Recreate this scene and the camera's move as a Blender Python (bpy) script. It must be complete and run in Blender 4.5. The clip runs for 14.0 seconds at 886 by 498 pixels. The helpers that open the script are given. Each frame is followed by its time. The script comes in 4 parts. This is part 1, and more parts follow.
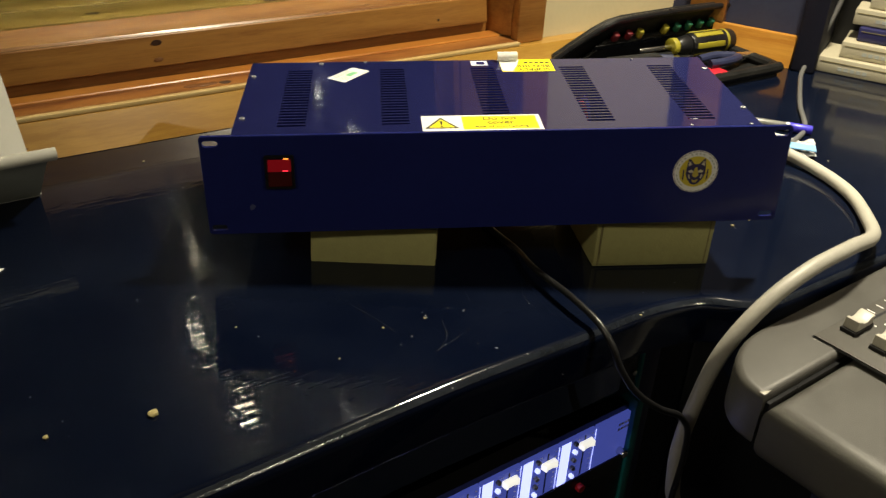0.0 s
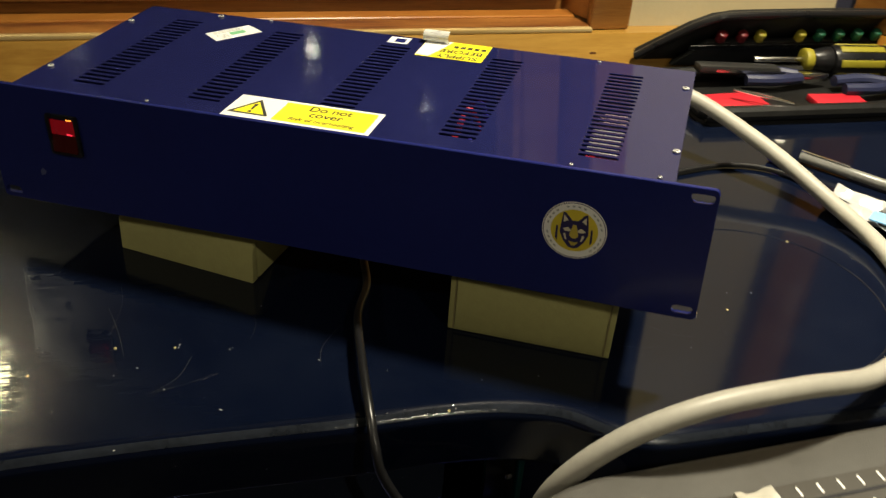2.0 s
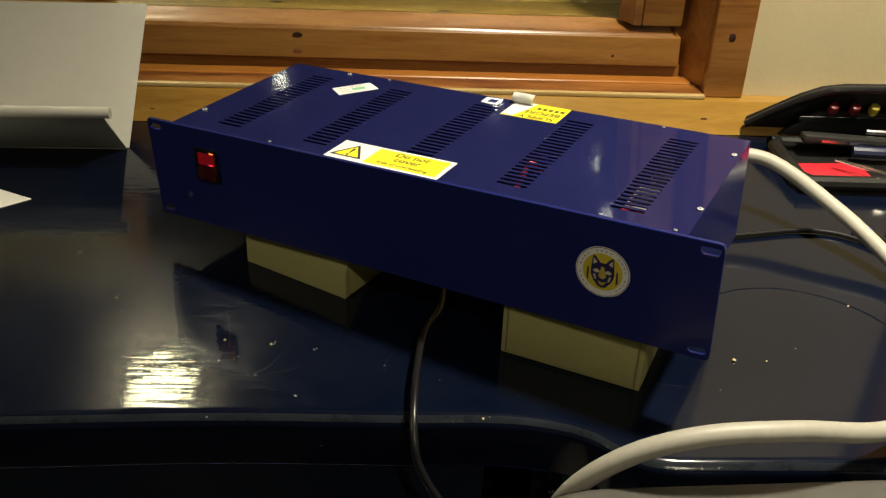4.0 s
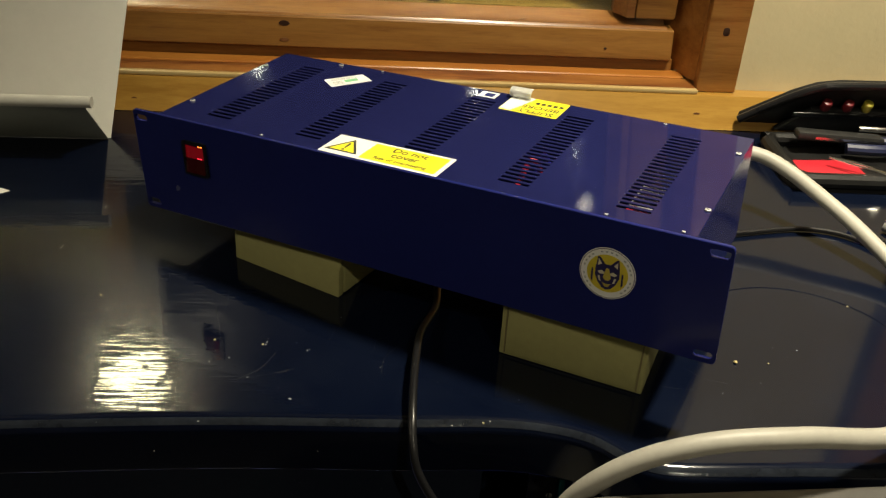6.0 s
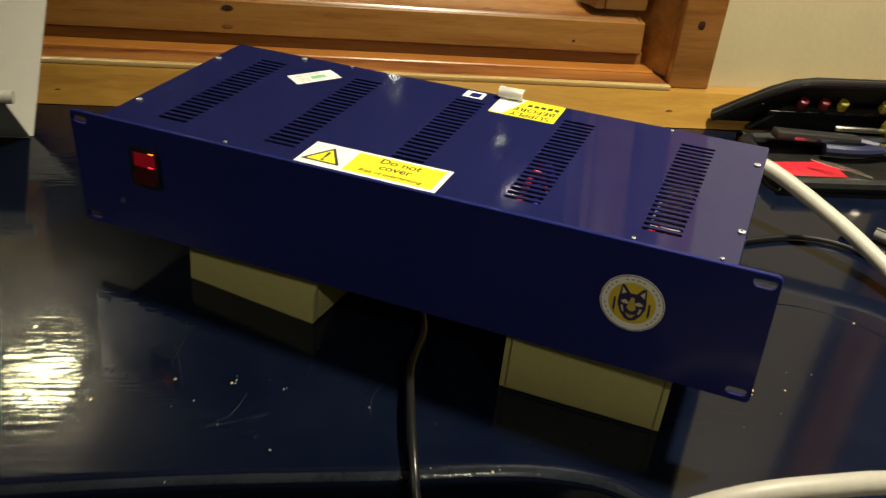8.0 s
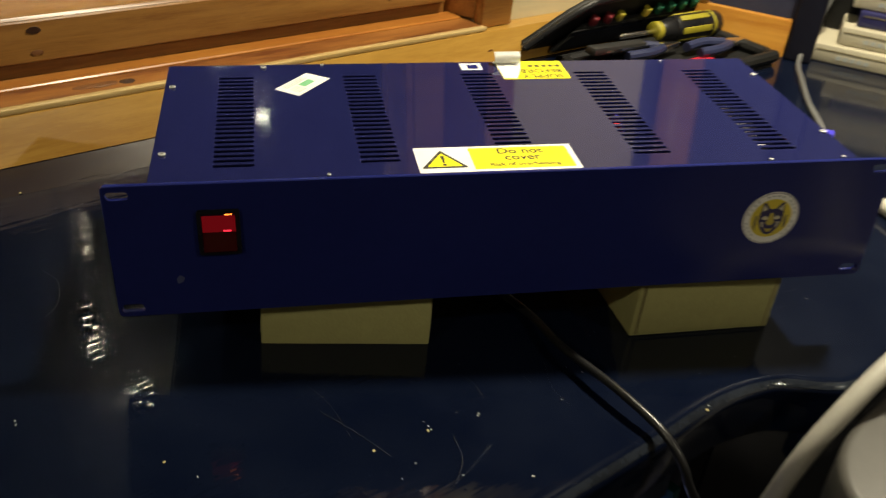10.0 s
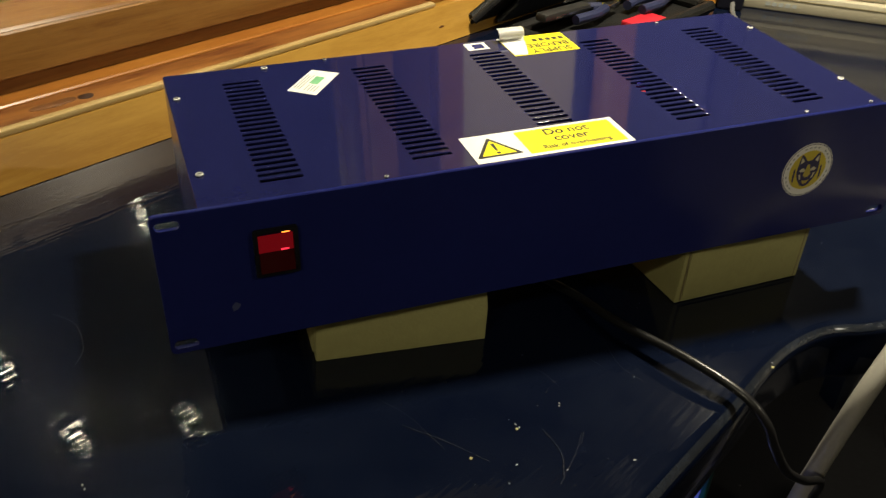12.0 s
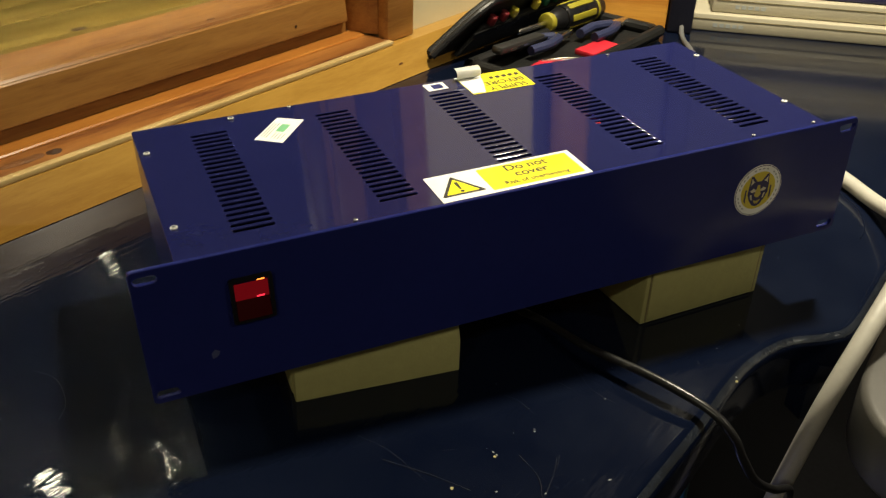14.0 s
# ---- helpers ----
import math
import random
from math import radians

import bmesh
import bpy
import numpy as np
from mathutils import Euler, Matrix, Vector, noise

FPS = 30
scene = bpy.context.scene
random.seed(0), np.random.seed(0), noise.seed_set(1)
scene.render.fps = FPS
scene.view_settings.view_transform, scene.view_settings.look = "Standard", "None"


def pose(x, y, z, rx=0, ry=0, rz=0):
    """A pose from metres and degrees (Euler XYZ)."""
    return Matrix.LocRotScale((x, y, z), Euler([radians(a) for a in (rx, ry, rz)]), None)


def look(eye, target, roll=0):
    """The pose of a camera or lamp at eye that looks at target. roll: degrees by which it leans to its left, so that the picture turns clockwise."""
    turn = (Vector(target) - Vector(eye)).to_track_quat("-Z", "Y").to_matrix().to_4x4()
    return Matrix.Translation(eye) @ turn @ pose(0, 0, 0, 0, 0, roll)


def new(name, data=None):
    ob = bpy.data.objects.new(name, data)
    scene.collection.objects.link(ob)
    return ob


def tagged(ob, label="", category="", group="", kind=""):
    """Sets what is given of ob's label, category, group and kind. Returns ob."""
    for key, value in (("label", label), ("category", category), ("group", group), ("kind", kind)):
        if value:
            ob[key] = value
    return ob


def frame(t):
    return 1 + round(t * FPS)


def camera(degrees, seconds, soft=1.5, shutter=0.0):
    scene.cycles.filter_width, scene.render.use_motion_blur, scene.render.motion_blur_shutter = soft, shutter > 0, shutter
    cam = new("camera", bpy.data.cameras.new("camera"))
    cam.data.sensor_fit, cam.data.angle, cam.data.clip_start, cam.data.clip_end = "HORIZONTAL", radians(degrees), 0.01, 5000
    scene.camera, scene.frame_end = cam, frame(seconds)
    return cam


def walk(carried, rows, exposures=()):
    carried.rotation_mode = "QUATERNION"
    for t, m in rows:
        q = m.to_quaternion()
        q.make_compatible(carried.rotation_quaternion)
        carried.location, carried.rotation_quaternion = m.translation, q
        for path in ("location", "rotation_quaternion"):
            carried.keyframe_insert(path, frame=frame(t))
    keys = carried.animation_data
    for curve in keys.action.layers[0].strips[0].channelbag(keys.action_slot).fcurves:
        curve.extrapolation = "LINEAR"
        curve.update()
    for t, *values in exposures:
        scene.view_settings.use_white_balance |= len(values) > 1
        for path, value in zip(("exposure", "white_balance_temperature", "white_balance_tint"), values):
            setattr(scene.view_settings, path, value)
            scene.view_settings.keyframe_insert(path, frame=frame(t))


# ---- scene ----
cam = camera(51.4, 14.0, soft=1.3, shutter=0.5)
# the blue unit's own frame: it leans a little on its two boxes, and the path is given in that frame
LEVEL = pose(0, 0, 0.0312, 0.48, -2.68, 0)
PATH = [
    (0, (0.14, -0.68, 0.379), (0.278, 1.041, -0.631), 0.7),
    (0.5, (0.158, -0.679, 0.38), (0.215, 1.052, -0.62), 1.3),
    (1, (0.276, -0.622, 0.352), (0.119, 1.125, -0.61), -0.8),
    (1.5, (0.427, -0.55, 0.335), (-0.001, 1.103, -0.708), -1.3),
    (2, (0.459, -0.465, 0.327), (-0.005, 1.157, -0.746), 1.3),
    (2.5, (0.501, -0.449, 0.329), (-0.226, 1.072, -0.748), 1.8),
    (3, (0.569, -0.479, 0.344), (-0.285, 1.017, -0.671), 1.7),
    (3.5, (0.56, -0.497, 0.355), (-0.315, 1.012, -0.624), -0.4),
    (3.7, (0.573, -0.515, 0.365), (-0.288, 1.004, -0.609), -0.9),
    (6, (0.547, -0.506, 0.363), (-0.251, 1.031, -0.637), 0.3),
    (6.5, (0.542, -0.501, 0.358), (-0.267, 1.022, -0.655), 0.3),
    (7, (0.548, -0.502, 0.359), (-0.255, 1.029, -0.648), 0.2),
    (7.2, (0.546, -0.501, 0.36), (-0.264, 1.026, -0.646), 0.1),
    (9.3, (0.201, -0.385, 0.313), (0.259, 1.281, -0.792), 2.3),
    (9.5, (0.165, -0.401, 0.312), (0.291, 1.221, -0.851), 0.0),
    (10, (0.095, -0.462, 0.337), (0.444, 1.189, -0.735), 3.6),
    (10.5, (0.051, -0.513, 0.352), (0.562, 1.096, -0.72), 3.8),
    (11, (-0.016, -0.433, 0.342), (0.65, 1.117, -0.732), 3.2),
    (11.5, (-0.018, -0.4, 0.342), (0.679, 1.124, -0.751), 4.7),
    (12, (0.002, -0.41, 0.331), (0.587, 1.146, -0.781), 1.5),
    (12.5, (0.017, -0.421, 0.333), (0.524, 1.172, -0.765), -1.5),
    (13, (0.02, -0.429, 0.334), (0.547, 1.159, -0.762), -1.9),
    (13.5, (0.014, -0.429, 0.345), (0.596, 1.153, -0.731), -0.7),
    (14, (-0.002, -0.421, 0.347), (0.654, 1.139, -0.719), -0.4),
]
EXPOSURES = [(0, 0.12), (1.5, 0.05), (2.5, -0.05), (7.2, -0.05), (9.5, 0.05), (14, 0.05)]
walk(cam, [(t, LEVEL @ look(eye, target, roll)) for t, eye, target, roll in PATH], EXPOSURES)

# ---- world and lights ----
world = bpy.data.worlds.new("world")
scene.world = world
world.use_nodes = True
world.node_tree.nodes["Background"].inputs[0].default_value = (0.02, 0.02, 0.025, 1)
world.node_tree.nodes["Background"].inputs[1].default_value = 0.2


def lamp(name, kind, m, watts, colour, size):
    data = bpy.data.lights.new(name, kind)
    data.energy, data.color = watts, colour
    if kind == "AREA":
        data.shape, data.size = "DISK", size
    else:
        data.shadow_soft_size = size
    ob = new(name, data)
    ob.matrix_world = m
    return ob


WARM = (1.0, 0.90, 0.67)
lamp("ceiling_light_over_desk", "AREA", look((0.66, 0.26, 1.20), (0.66, 0.22, 0)), 12.0, WARM, 0.12).data.spread = radians(104)
lamp("ceiling_light_behind", "AREA", look((1.70, -1.24, 1.60), (0.7, -0.4, 0)), 8.0, WARM, 0.05)
# unseen fill lamp, added to brighten the unit's front panel
lamp("fill_light_west", "AREA", look((-1.8, -1.9, 1.98), (0.1, -0.3, 0)), 12.0, WARM, 0.12)

# ---- materials ----
def node_material(name):
    mat = bpy.data.materials.new(name)
    mat.use_nodes = True
    nt = mat.node_tree
    return mat, nt, nt.nodes["Principled BSDF"]


def put(nt, kind, **values):
    n = nt.nodes.new(kind)
    for key, value in values.items():
        n.inputs[key].default_value = value
    return n


def ramp(nt, stops):
    n = nt.nodes.new("ShaderNodeValToRGB")
    el = n.color_ramp.elements
    while len(el) < len(stops):
        el.new(0.5)
    for e, (p, c) in zip(el, stops):
        e.position, e.color = p, (*c, 1)
    return n


def coords(nt, scale=(1, 1, 1), rot=(0, 0, 0), random_shift=False):
    tc = nt.nodes.new("ShaderNodeTexCoord")
    mp = nt.nodes.new("ShaderNodeMapping")
    mp.inputs["Scale"].default_value = scale
    mp.inputs["Rotation"].default_value = [radians(a) for a in rot]
    nt.links.new(tc.outputs["Object"], mp.inputs["Vector"])
    if random_shift:
        oi = nt.nodes.new("ShaderNodeObjectInfo")
        mul = nt.nodes.new("ShaderNodeMath")
        mul.operation = "MULTIPLY"
        mul.inputs[1].default_value = 37.0
        nt.links.new(oi.outputs["Random"], mul.inputs[0])
        nt.links.new(mul.outputs[0], mp.inputs["Location"])
    return mp.outputs["Vector"]


def surface(name, colour, rough=0.5, metal=0.0, vary=0.15, scale=60.0, bump=0.0, bump_scale=300.0, spec=0.5, coat=0.0, emit=None, strength=0.0):
    """A plain surface: two scales of tone and roughness, and fine relief."""
    mat, nt, b = node_material(name)
    vec = coords(nt)
    big = put(nt, "ShaderNodeTexNoise", Scale=scale * 0.25, Detail=3.0, Roughness=0.6)
    fine = put(nt, "ShaderNodeTexNoise", Scale=scale * 2.5, Detail=4.0, Roughness=0.65)
    add = nt.nodes.new("ShaderNodeMath")
    add.operation = "ADD"
    for n in (big, fine):
        nt.links.new(vec, n.inputs["Vector"])
    nt.links.new(big.outputs["Fac"], add.inputs[0])
    nt.links.new(fine.outputs["Fac"], add.inputs[1])
    half = nt.nodes.new("ShaderNodeMath")
    half.operation = "MULTIPLY"
    half.inputs[1].default_value = 0.5
    nt.links.new(add.outputs[0], half.inputs[0])
    cr = ramp(nt, [(0.3, [c * (1 - vary) for c in colour]), (0.7, [min(1, c * (1 + vary)) for c in colour])])
    nt.links.new(half.outputs[0], cr.inputs["Fac"])
    nt.links.new(cr.outputs["Color"], b.inputs["Base Color"])
    rr = put(nt, "ShaderNodeMapRange")
    rr.inputs["From Min"].default_value, rr.inputs["From Max"].default_value = 0.3, 0.7
    rr.inputs["To Min"].default_value, rr.inputs["To Max"].default_value = rough * 0.85, min(1, rough * 1.2)
    nt.links.new(big.outputs["Fac"], rr.inputs["Value"])
    nt.links.new(rr.outputs["Result"], b.inputs["Roughness"])
    b.inputs["Metallic"].default_value = metal
    b.inputs["Specular IOR Level"].default_value = spec
    b.inputs["Coat Weight"].default_value = coat
    b.inputs["Coat Roughness"].default_value = 0.08
    if bump:
        bn = put(nt, "ShaderNodeTexNoise", Scale=bump_scale, Detail=3.0)
        nt.links.new(vec, bn.inputs["Vector"])
        bp = put(nt, "ShaderNodeBump", Strength=bump, Distance=0.001)
        nt.links.new(bn.outputs["Fac"], bp.inputs["Height"])
        nt.links.new(bp.outputs["Normal"], b.inputs["Normal"])
    if emit:
        b.inputs["Emission Color"].default_value = (*emit, 1)
        b.inputs["Emission Strength"].default_value = strength
    return mat


def pine(name, light, dark, knot=True, rough=0.32, grain=1.0):
    """Varnished pine with the grain along the object's x."""
    mat, nt, b = node_material(name)
    vec = coords(nt, (3.0, 40.0 * grain, 40.0 * grain), random_shift=True)
    warp = put(nt, "ShaderNodeTexNoise", Scale=1.2, Detail=3.0, Distortion=0.6)
    nt.links.new(vec, warp.inputs["Vector"])
    lines = put(nt, "ShaderNodeTexNoise", Scale=4.0, Detail=5.0, Roughness=0.7, Distortion=0.8)
    nt.links.new(vec, lines.inputs["Vector"])
    mix = nt.nodes.new("ShaderNodeMath")
    mix.operation = "MULTIPLY_ADD"
    mix.inputs[1].default_value = 0.45
    nt.links.new(lines.outputs["Fac"], mix.inputs[0])
    half = nt.nodes.new("ShaderNodeMath")
    half.operation = "MULTIPLY"
    half.inputs[1].default_value = 0.55
    nt.links.new(warp.outputs["Fac"], half.inputs[0])
    nt.links.new(half.outputs[0], mix.inputs[2])
    fine = put(nt, "ShaderNodeTexNoise", Scale=15.0, Detail=4.0, Roughness=0.7)
    nt.links.new(vec, fine.inputs["Vector"])
    blend = nt.nodes.new("ShaderNodeMath")
    blend.operation = "MULTIPLY_ADD"
    blend.inputs[1].default_value = 0.28
    nt.links.new(fine.outputs["Fac"], blend.inputs[0])
    nt.links.new(mix.outputs[0], blend.inputs[2])
    cr = ramp(nt, [(0.52, dark), (0.62, [0.5 * (a + c) for a, c in zip(light, dark)]), (0.74, light)])
    nt.links.new(blend.outputs[0], cr.inputs["Fac"])
    out = cr.outputs["Color"]
    if knot:
        kv = coords(nt, (7.0, 22.0, 22.0), random_shift=True)
        vo = put(nt, "ShaderNodeTexVoronoi", Scale=0.8, Randomness=1.0)
        nt.links.new(kv, vo.inputs["Vector"])
        kr = ramp(nt, [(0.015, (0.08, 0.04, 0.02)), (0.045, (0.40, 0.28, 0.22)), (0.075, (1, 1, 1))])
        nt.links.new(vo.outputs["Distance"], kr.inputs["Fac"])
        mul = nt.nodes.new("ShaderNodeMix")
        mul.data_type, mul.blend_type = "RGBA", "MULTIPLY"
        mul.inputs["Factor"].default_value = 0.9
        nt.links.new(out, mul.inputs[6])
        nt.links.new(kr.outputs["Color"], mul.inputs[7])
        out = mul.outputs[2]
    nt.links.new(out, b.inputs["Base Color"])
    b.inputs["Roughness"].default_value = rough
    b.inputs["Coat Weight"].default_value = 0.12
    b.inputs["Coat Roughness"].default_value = 0.15
    bp = put(nt, "ShaderNodeBump", Strength=0.25, Distance=0.0006)
    nt.links.new(lines.outputs["Fac"], bp.inputs["Height"])
    nt.links.new(bp.outputs["Normal"], b.inputs["Normal"])
    return mat


def gloss_paint(name, colour, worn, rough, stroke, turn):
    """Brushed gloss paint: ridges of the brush along one way, dust and rubbed patches."""
    mat, nt, b = node_material(name)
    vec = coords(nt, (1, 1, 1), (0, 0, turn))
    stretch = nt.nodes.new("ShaderNodeMapping")
    stretch.inputs["Scale"].default_value = (0.09, 1.0, 1.0)
    nt.links.new(vec, stretch.inputs["Vector"])
    ridges = put(nt, "ShaderNodeTexNoise", Scale=230.0, Detail=1.0, Roughness=0.5, Distortion=0.3)
    nt.links.new(stretch.outputs[0], ridges.inputs["Vector"])
    swell = put(nt, "ShaderNodeTexNoise", Scale=45.0, Detail=2.0)
    nt.links.new(vec, swell.inputs["Vector"])
    pits = put(nt, "ShaderNodeTexVoronoi", Scale=200.0, Randomness=1.0)
    nt.links.new(vec, pits.inputs["Vector"])
    pr = ramp(nt, [(0.0, (1, 1, 1)), (0.22, (0, 0, 0))])
    pr.color_ramp.interpolation = "EASE"
    nt.links.new(pits.outputs["Distance"], pr.inputs["Fac"])
    h1 = nt.nodes.new("ShaderNodeMath")
    h1.operation = "MULTIPLY_ADD"
    h1.inputs[1].default_value = 1.5
    nt.links.new(swell.outputs["Fac"], h1.inputs[0])
    nt.links.new(ridges.outputs["Fac"], h1.inputs[2])
    h2 = nt.nodes.new("ShaderNodeMath")
    h2.operation = "MULTIPLY_ADD"
    h2.inputs[1].default_value = 0.9
    nt.links.new(pr.outputs["Color"], h2.inputs[0])
    nt.links.new(h1.outputs[0], h2.inputs[2])
    bp = put(nt, "ShaderNodeBump", Strength=stroke, Distance=0.00012)
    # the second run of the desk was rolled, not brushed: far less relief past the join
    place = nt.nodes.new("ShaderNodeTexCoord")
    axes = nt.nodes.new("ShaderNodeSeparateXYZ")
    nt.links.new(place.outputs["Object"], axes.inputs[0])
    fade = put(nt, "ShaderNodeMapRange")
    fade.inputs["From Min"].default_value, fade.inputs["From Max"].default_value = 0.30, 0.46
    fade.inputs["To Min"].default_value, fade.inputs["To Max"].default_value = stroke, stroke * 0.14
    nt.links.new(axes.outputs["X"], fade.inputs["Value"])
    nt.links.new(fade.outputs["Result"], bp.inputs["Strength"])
    nt.links.new(h2.outputs[0], bp.inputs["Height"])
    nt.links.new(bp.outputs["Normal"], b.inputs["Normal"])
    b.inputs["Specular IOR Level"].default_value = 0.05
    dust = put(nt, "ShaderNodeTexNoise", Scale=7.0, Detail=6.0, Roughness=0.65)
    nt.links.new(vec, dust.inputs["Vector"])
    cr = ramp(nt, [(0.42, colour), (0.72, worn)])
    nt.links.new(dust.outputs["Fac"], cr.inputs["Fac"])
    nt.links.new(cr.outputs["Color"], b.inputs["Base Color"])
    rr = put(nt, "ShaderNodeMapRange")
    rr.inputs["From Min"].default_value, rr.inputs["From Max"].default_value = 0.35, 0.7
    rr.inputs["To Min"].default_value, rr.inputs["To Max"].default_value = 0.16, 0.24
    b.inputs["Coat Weight"].default_value = 0.62
    matt = put(nt, "ShaderNodeMapRange")
    matt.inputs["From Min"].default_value, matt.inputs["From Max"].default_value = 0.05, 0.46
    matt.inputs["To Min"].default_value, matt.inputs["To Max"].default_value = rough + 0.012, rough + 0.075
    nt.links.new(axes.outputs["X"], matt.inputs["Value"])
    nt.links.new(matt.outputs["Result"], b.inputs["Coat Roughness"])
    nt.links.new(bp.outputs["Normal"], b.inputs["Coat Normal"])
    nt.links.new(dust.outputs["Fac"], rr.inputs["Value"])
    nt.links.new(rr.outputs["Result"], b.inputs["Roughness"])
    return mat


def glowing(name, colour, strength):
    mat, nt, b = node_material(name)
    b.inputs["Base Color"].default_value = (*[0.5 * c for c in colour], 1)
    b.inputs["Emission Color"].default_value = (*colour, 1)
    b.inputs["Emission Strength"].default_value = strength
    return mat


def clear(name, tint, rough=0.02):
    mat, nt, b = node_material(name)
    b.inputs["Base Color"].default_value = (*tint, 1)
    b.inputs["Transmission Weight"].default_value = 1.0
    b.inputs["Roughness"].default_value = rough
    b.inputs["IOR"].default_value = 1.45
    return mat


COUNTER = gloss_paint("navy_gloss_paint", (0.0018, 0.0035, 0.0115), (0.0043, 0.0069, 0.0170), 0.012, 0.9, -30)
# panel blue raised above the lid's, in place of missing front light
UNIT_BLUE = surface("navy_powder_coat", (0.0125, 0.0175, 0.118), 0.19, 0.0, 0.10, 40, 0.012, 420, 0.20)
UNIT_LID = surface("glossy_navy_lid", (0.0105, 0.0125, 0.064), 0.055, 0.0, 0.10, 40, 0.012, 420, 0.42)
DARK_INSIDE = surface("dark_metal_inside", (0.012, 0.012, 0.016), 0.6, 0.3, 0.3, 80)
SCREW = surface("zinc_screw", (0.55, 0.55, 0.53), 0.5, 0.5, 0.12, 200)
BLACK_PLASTIC = surface("black_plastic", (0.010, 0.010, 0.011), 0.3, 0, 0.2, 120, 0.1, 700, 0.35)
BLACK_CLOTH = surface("black_nylon", (0.010, 0.010, 0.010), 0.45, 0, 0.35, 150, 0.4, 900, 0.25)
RED_LENS = surface("red_switch_lens", (0.018, 0.001, 0.002), 0.2, 0, 0.2, 60, emit=(1.0, 0.02, 0.02), strength=0.005)
RED_LIT = surface("red_switch_glow", (0.06, 0.002, 0.003), 0.2, 0, 0.2, 120, emit=(1.0, 0.015, 0.03), strength=0.10)
RED_DOT = glowing("red_switch_dot", (1.0, 0.03, 0.06), 1.6)
RED_SPOT = glowing("red_switch_neon", (1.0, 0.24, 0.03), 2.6)
WHITE_LABEL = surface("white_vinyl", (0.80, 0.80, 0.78), 0.4, 0, 0.04, 90)
YELLOW_LABEL = surface("yellow_vinyl", (0.86, 0.76, 0.010), 0.4, 0, 0.05, 90)
INK = surface("black_ink", (0.015, 0.014, 0.014), 0.5, 0, 0.2, 90)
GREEN_INK = surface("green_ink", (0.16, 0.45, 0.22), 0.5, 0, 0.2, 90)
GREY_INK = surface("grey_ink", (0.35, 0.37, 0.36), 0.5, 0, 0.2, 90)
BLUE_INK = surface("dark_blue_ink", (0.020, 0.016, 0.085), 0.5, 0, 0.2, 90)
CARD = surface("khaki_cardboard", (0.34, 0.325, 0.130), 0.8, 0, 0.10, 50, 0.25, 500)
CARD_EDGE = surface("cardboard_seam", (0.20, 0.17, 0.08), 0.9, 0, 0.2, 60)
CREAM_PLASTIC = surface("cream_cable_sheath", (0.36, 0.345, 0.30), 0.5, 0, 0.10, 60, 0.08, 400)
WHITE_CARD = surface("white_card", (0.44, 0.43, 0.385), 0.6, 0, 0.04, 30, 0.1, 400)
# the white card again, greyed to paint in the shade on the flap
SHADED_CARD = surface("shaded_white_card", (0.24, 0.255, 0.23), 0.75, 0, 0.06, 30, 0.1, 400)
PAPER = surface("white_paper", (0.78, 0.77, 0.72), 0.8, 0, 0.04, 40)
MIXER_GREY = surface("grey_mixer_plastic", (0.062, 0.059, 0.053), 0.45, 0, 0.10, 70, 0.15, 900)
MIXER_PANEL = surface("mixer_panel", (0.052, 0.048, 0.041), 0.5, 0, 0.10, 70, 0.1, 900)
FADER = surface("pale_fader_cap", (0.46, 0.44, 0.38), 0.35, 0, 0.08, 120)
PLASTER = surface("cream_plaster", (0.54, 0.465, 0.285), 0.85, 0, 0.05, 9, 0.3, 160)
BLUE_WALL = surface("dark_blue_fabric_panel", (0.022, 0.026, 0.060), 0.85, 0, 0.15, 60, 0.3, 600)
DARK_BLUE = surface("dark_blue_cloth", (0.006, 0.007, 0.024), 0.7, 0, 0.2, 60, 0.3, 600)
ROOM_WALL = surface("cream_room_wall", (0.38, 0.32, 0.24), 0.9, 0, 0.06, 4)
CEILING = surface("white_ceiling", (0.45, 0.42, 0.37), 0.9, 0, 0.05, 5)
# near black so that the unlit room beyond mirrors dark in the desk
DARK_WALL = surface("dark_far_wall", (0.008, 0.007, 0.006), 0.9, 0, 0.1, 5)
DARK_CEILING = surface("blackened_ceiling", (0.006, 0.0055, 0.005), 0.9, 0, 0.1, 5)
CARPET = surface("dark_carpet", (0.03, 0.03, 0.035), 0.95, 0, 0.3, 40, 0.5, 300)
FASCIA = gloss_paint("black_gloss_fascia", (0.008, 0.012, 0.024), (0.014, 0.018, 0.030), 0.12, 0.9, -30)
PINE_BOARD = pine("yellow_pine", (0.42, 0.235, 0.045), (0.30, 0.150, 0.024), knot=False, grain=0.6)
PINE_RIGHT = pine("orange_pine", (0.58, 0.28, 0.045), (0.44, 0.18, 0.024), knot=True)
PINE_PALE = pine("pale_pine", (0.52, 0.39, 0.18), (0.38, 0.25, 0.09), knot=False)
PINE_SILL = pine("red_pine", (0.30, 0.12, 0.028), (0.09, 0.022, 0.008), knot=True, grain=0.7)
PINE_LIP = pine("orange_lip_pine", (0.42, 0.17, 0.030), (0.30, 0.095, 0.016), knot=False, grain=0.7)
PINE_MOULD = pine("pink_pine", (0.29, 0.138, 0.038), (0.16, 0.062, 0.016), knot=False, grain=0.7)
PINE_RAIL = pine("brown_pine", (0.275, 0.132, 0.032), (0.170, 0.068, 0.014), knot=True)
PINE_TRIM = pine("trim_pine", (0.40, 0.185, 0.045), (0.25, 0.095, 0.018), knot=True)
PINE_FAR = pine("greenish_pine", (0.235, 0.155, 0.040), (0.145, 0.085, 0.019), knot=True)
GLASS = clear("window_glass", (0.93, 0.98, 0.92))
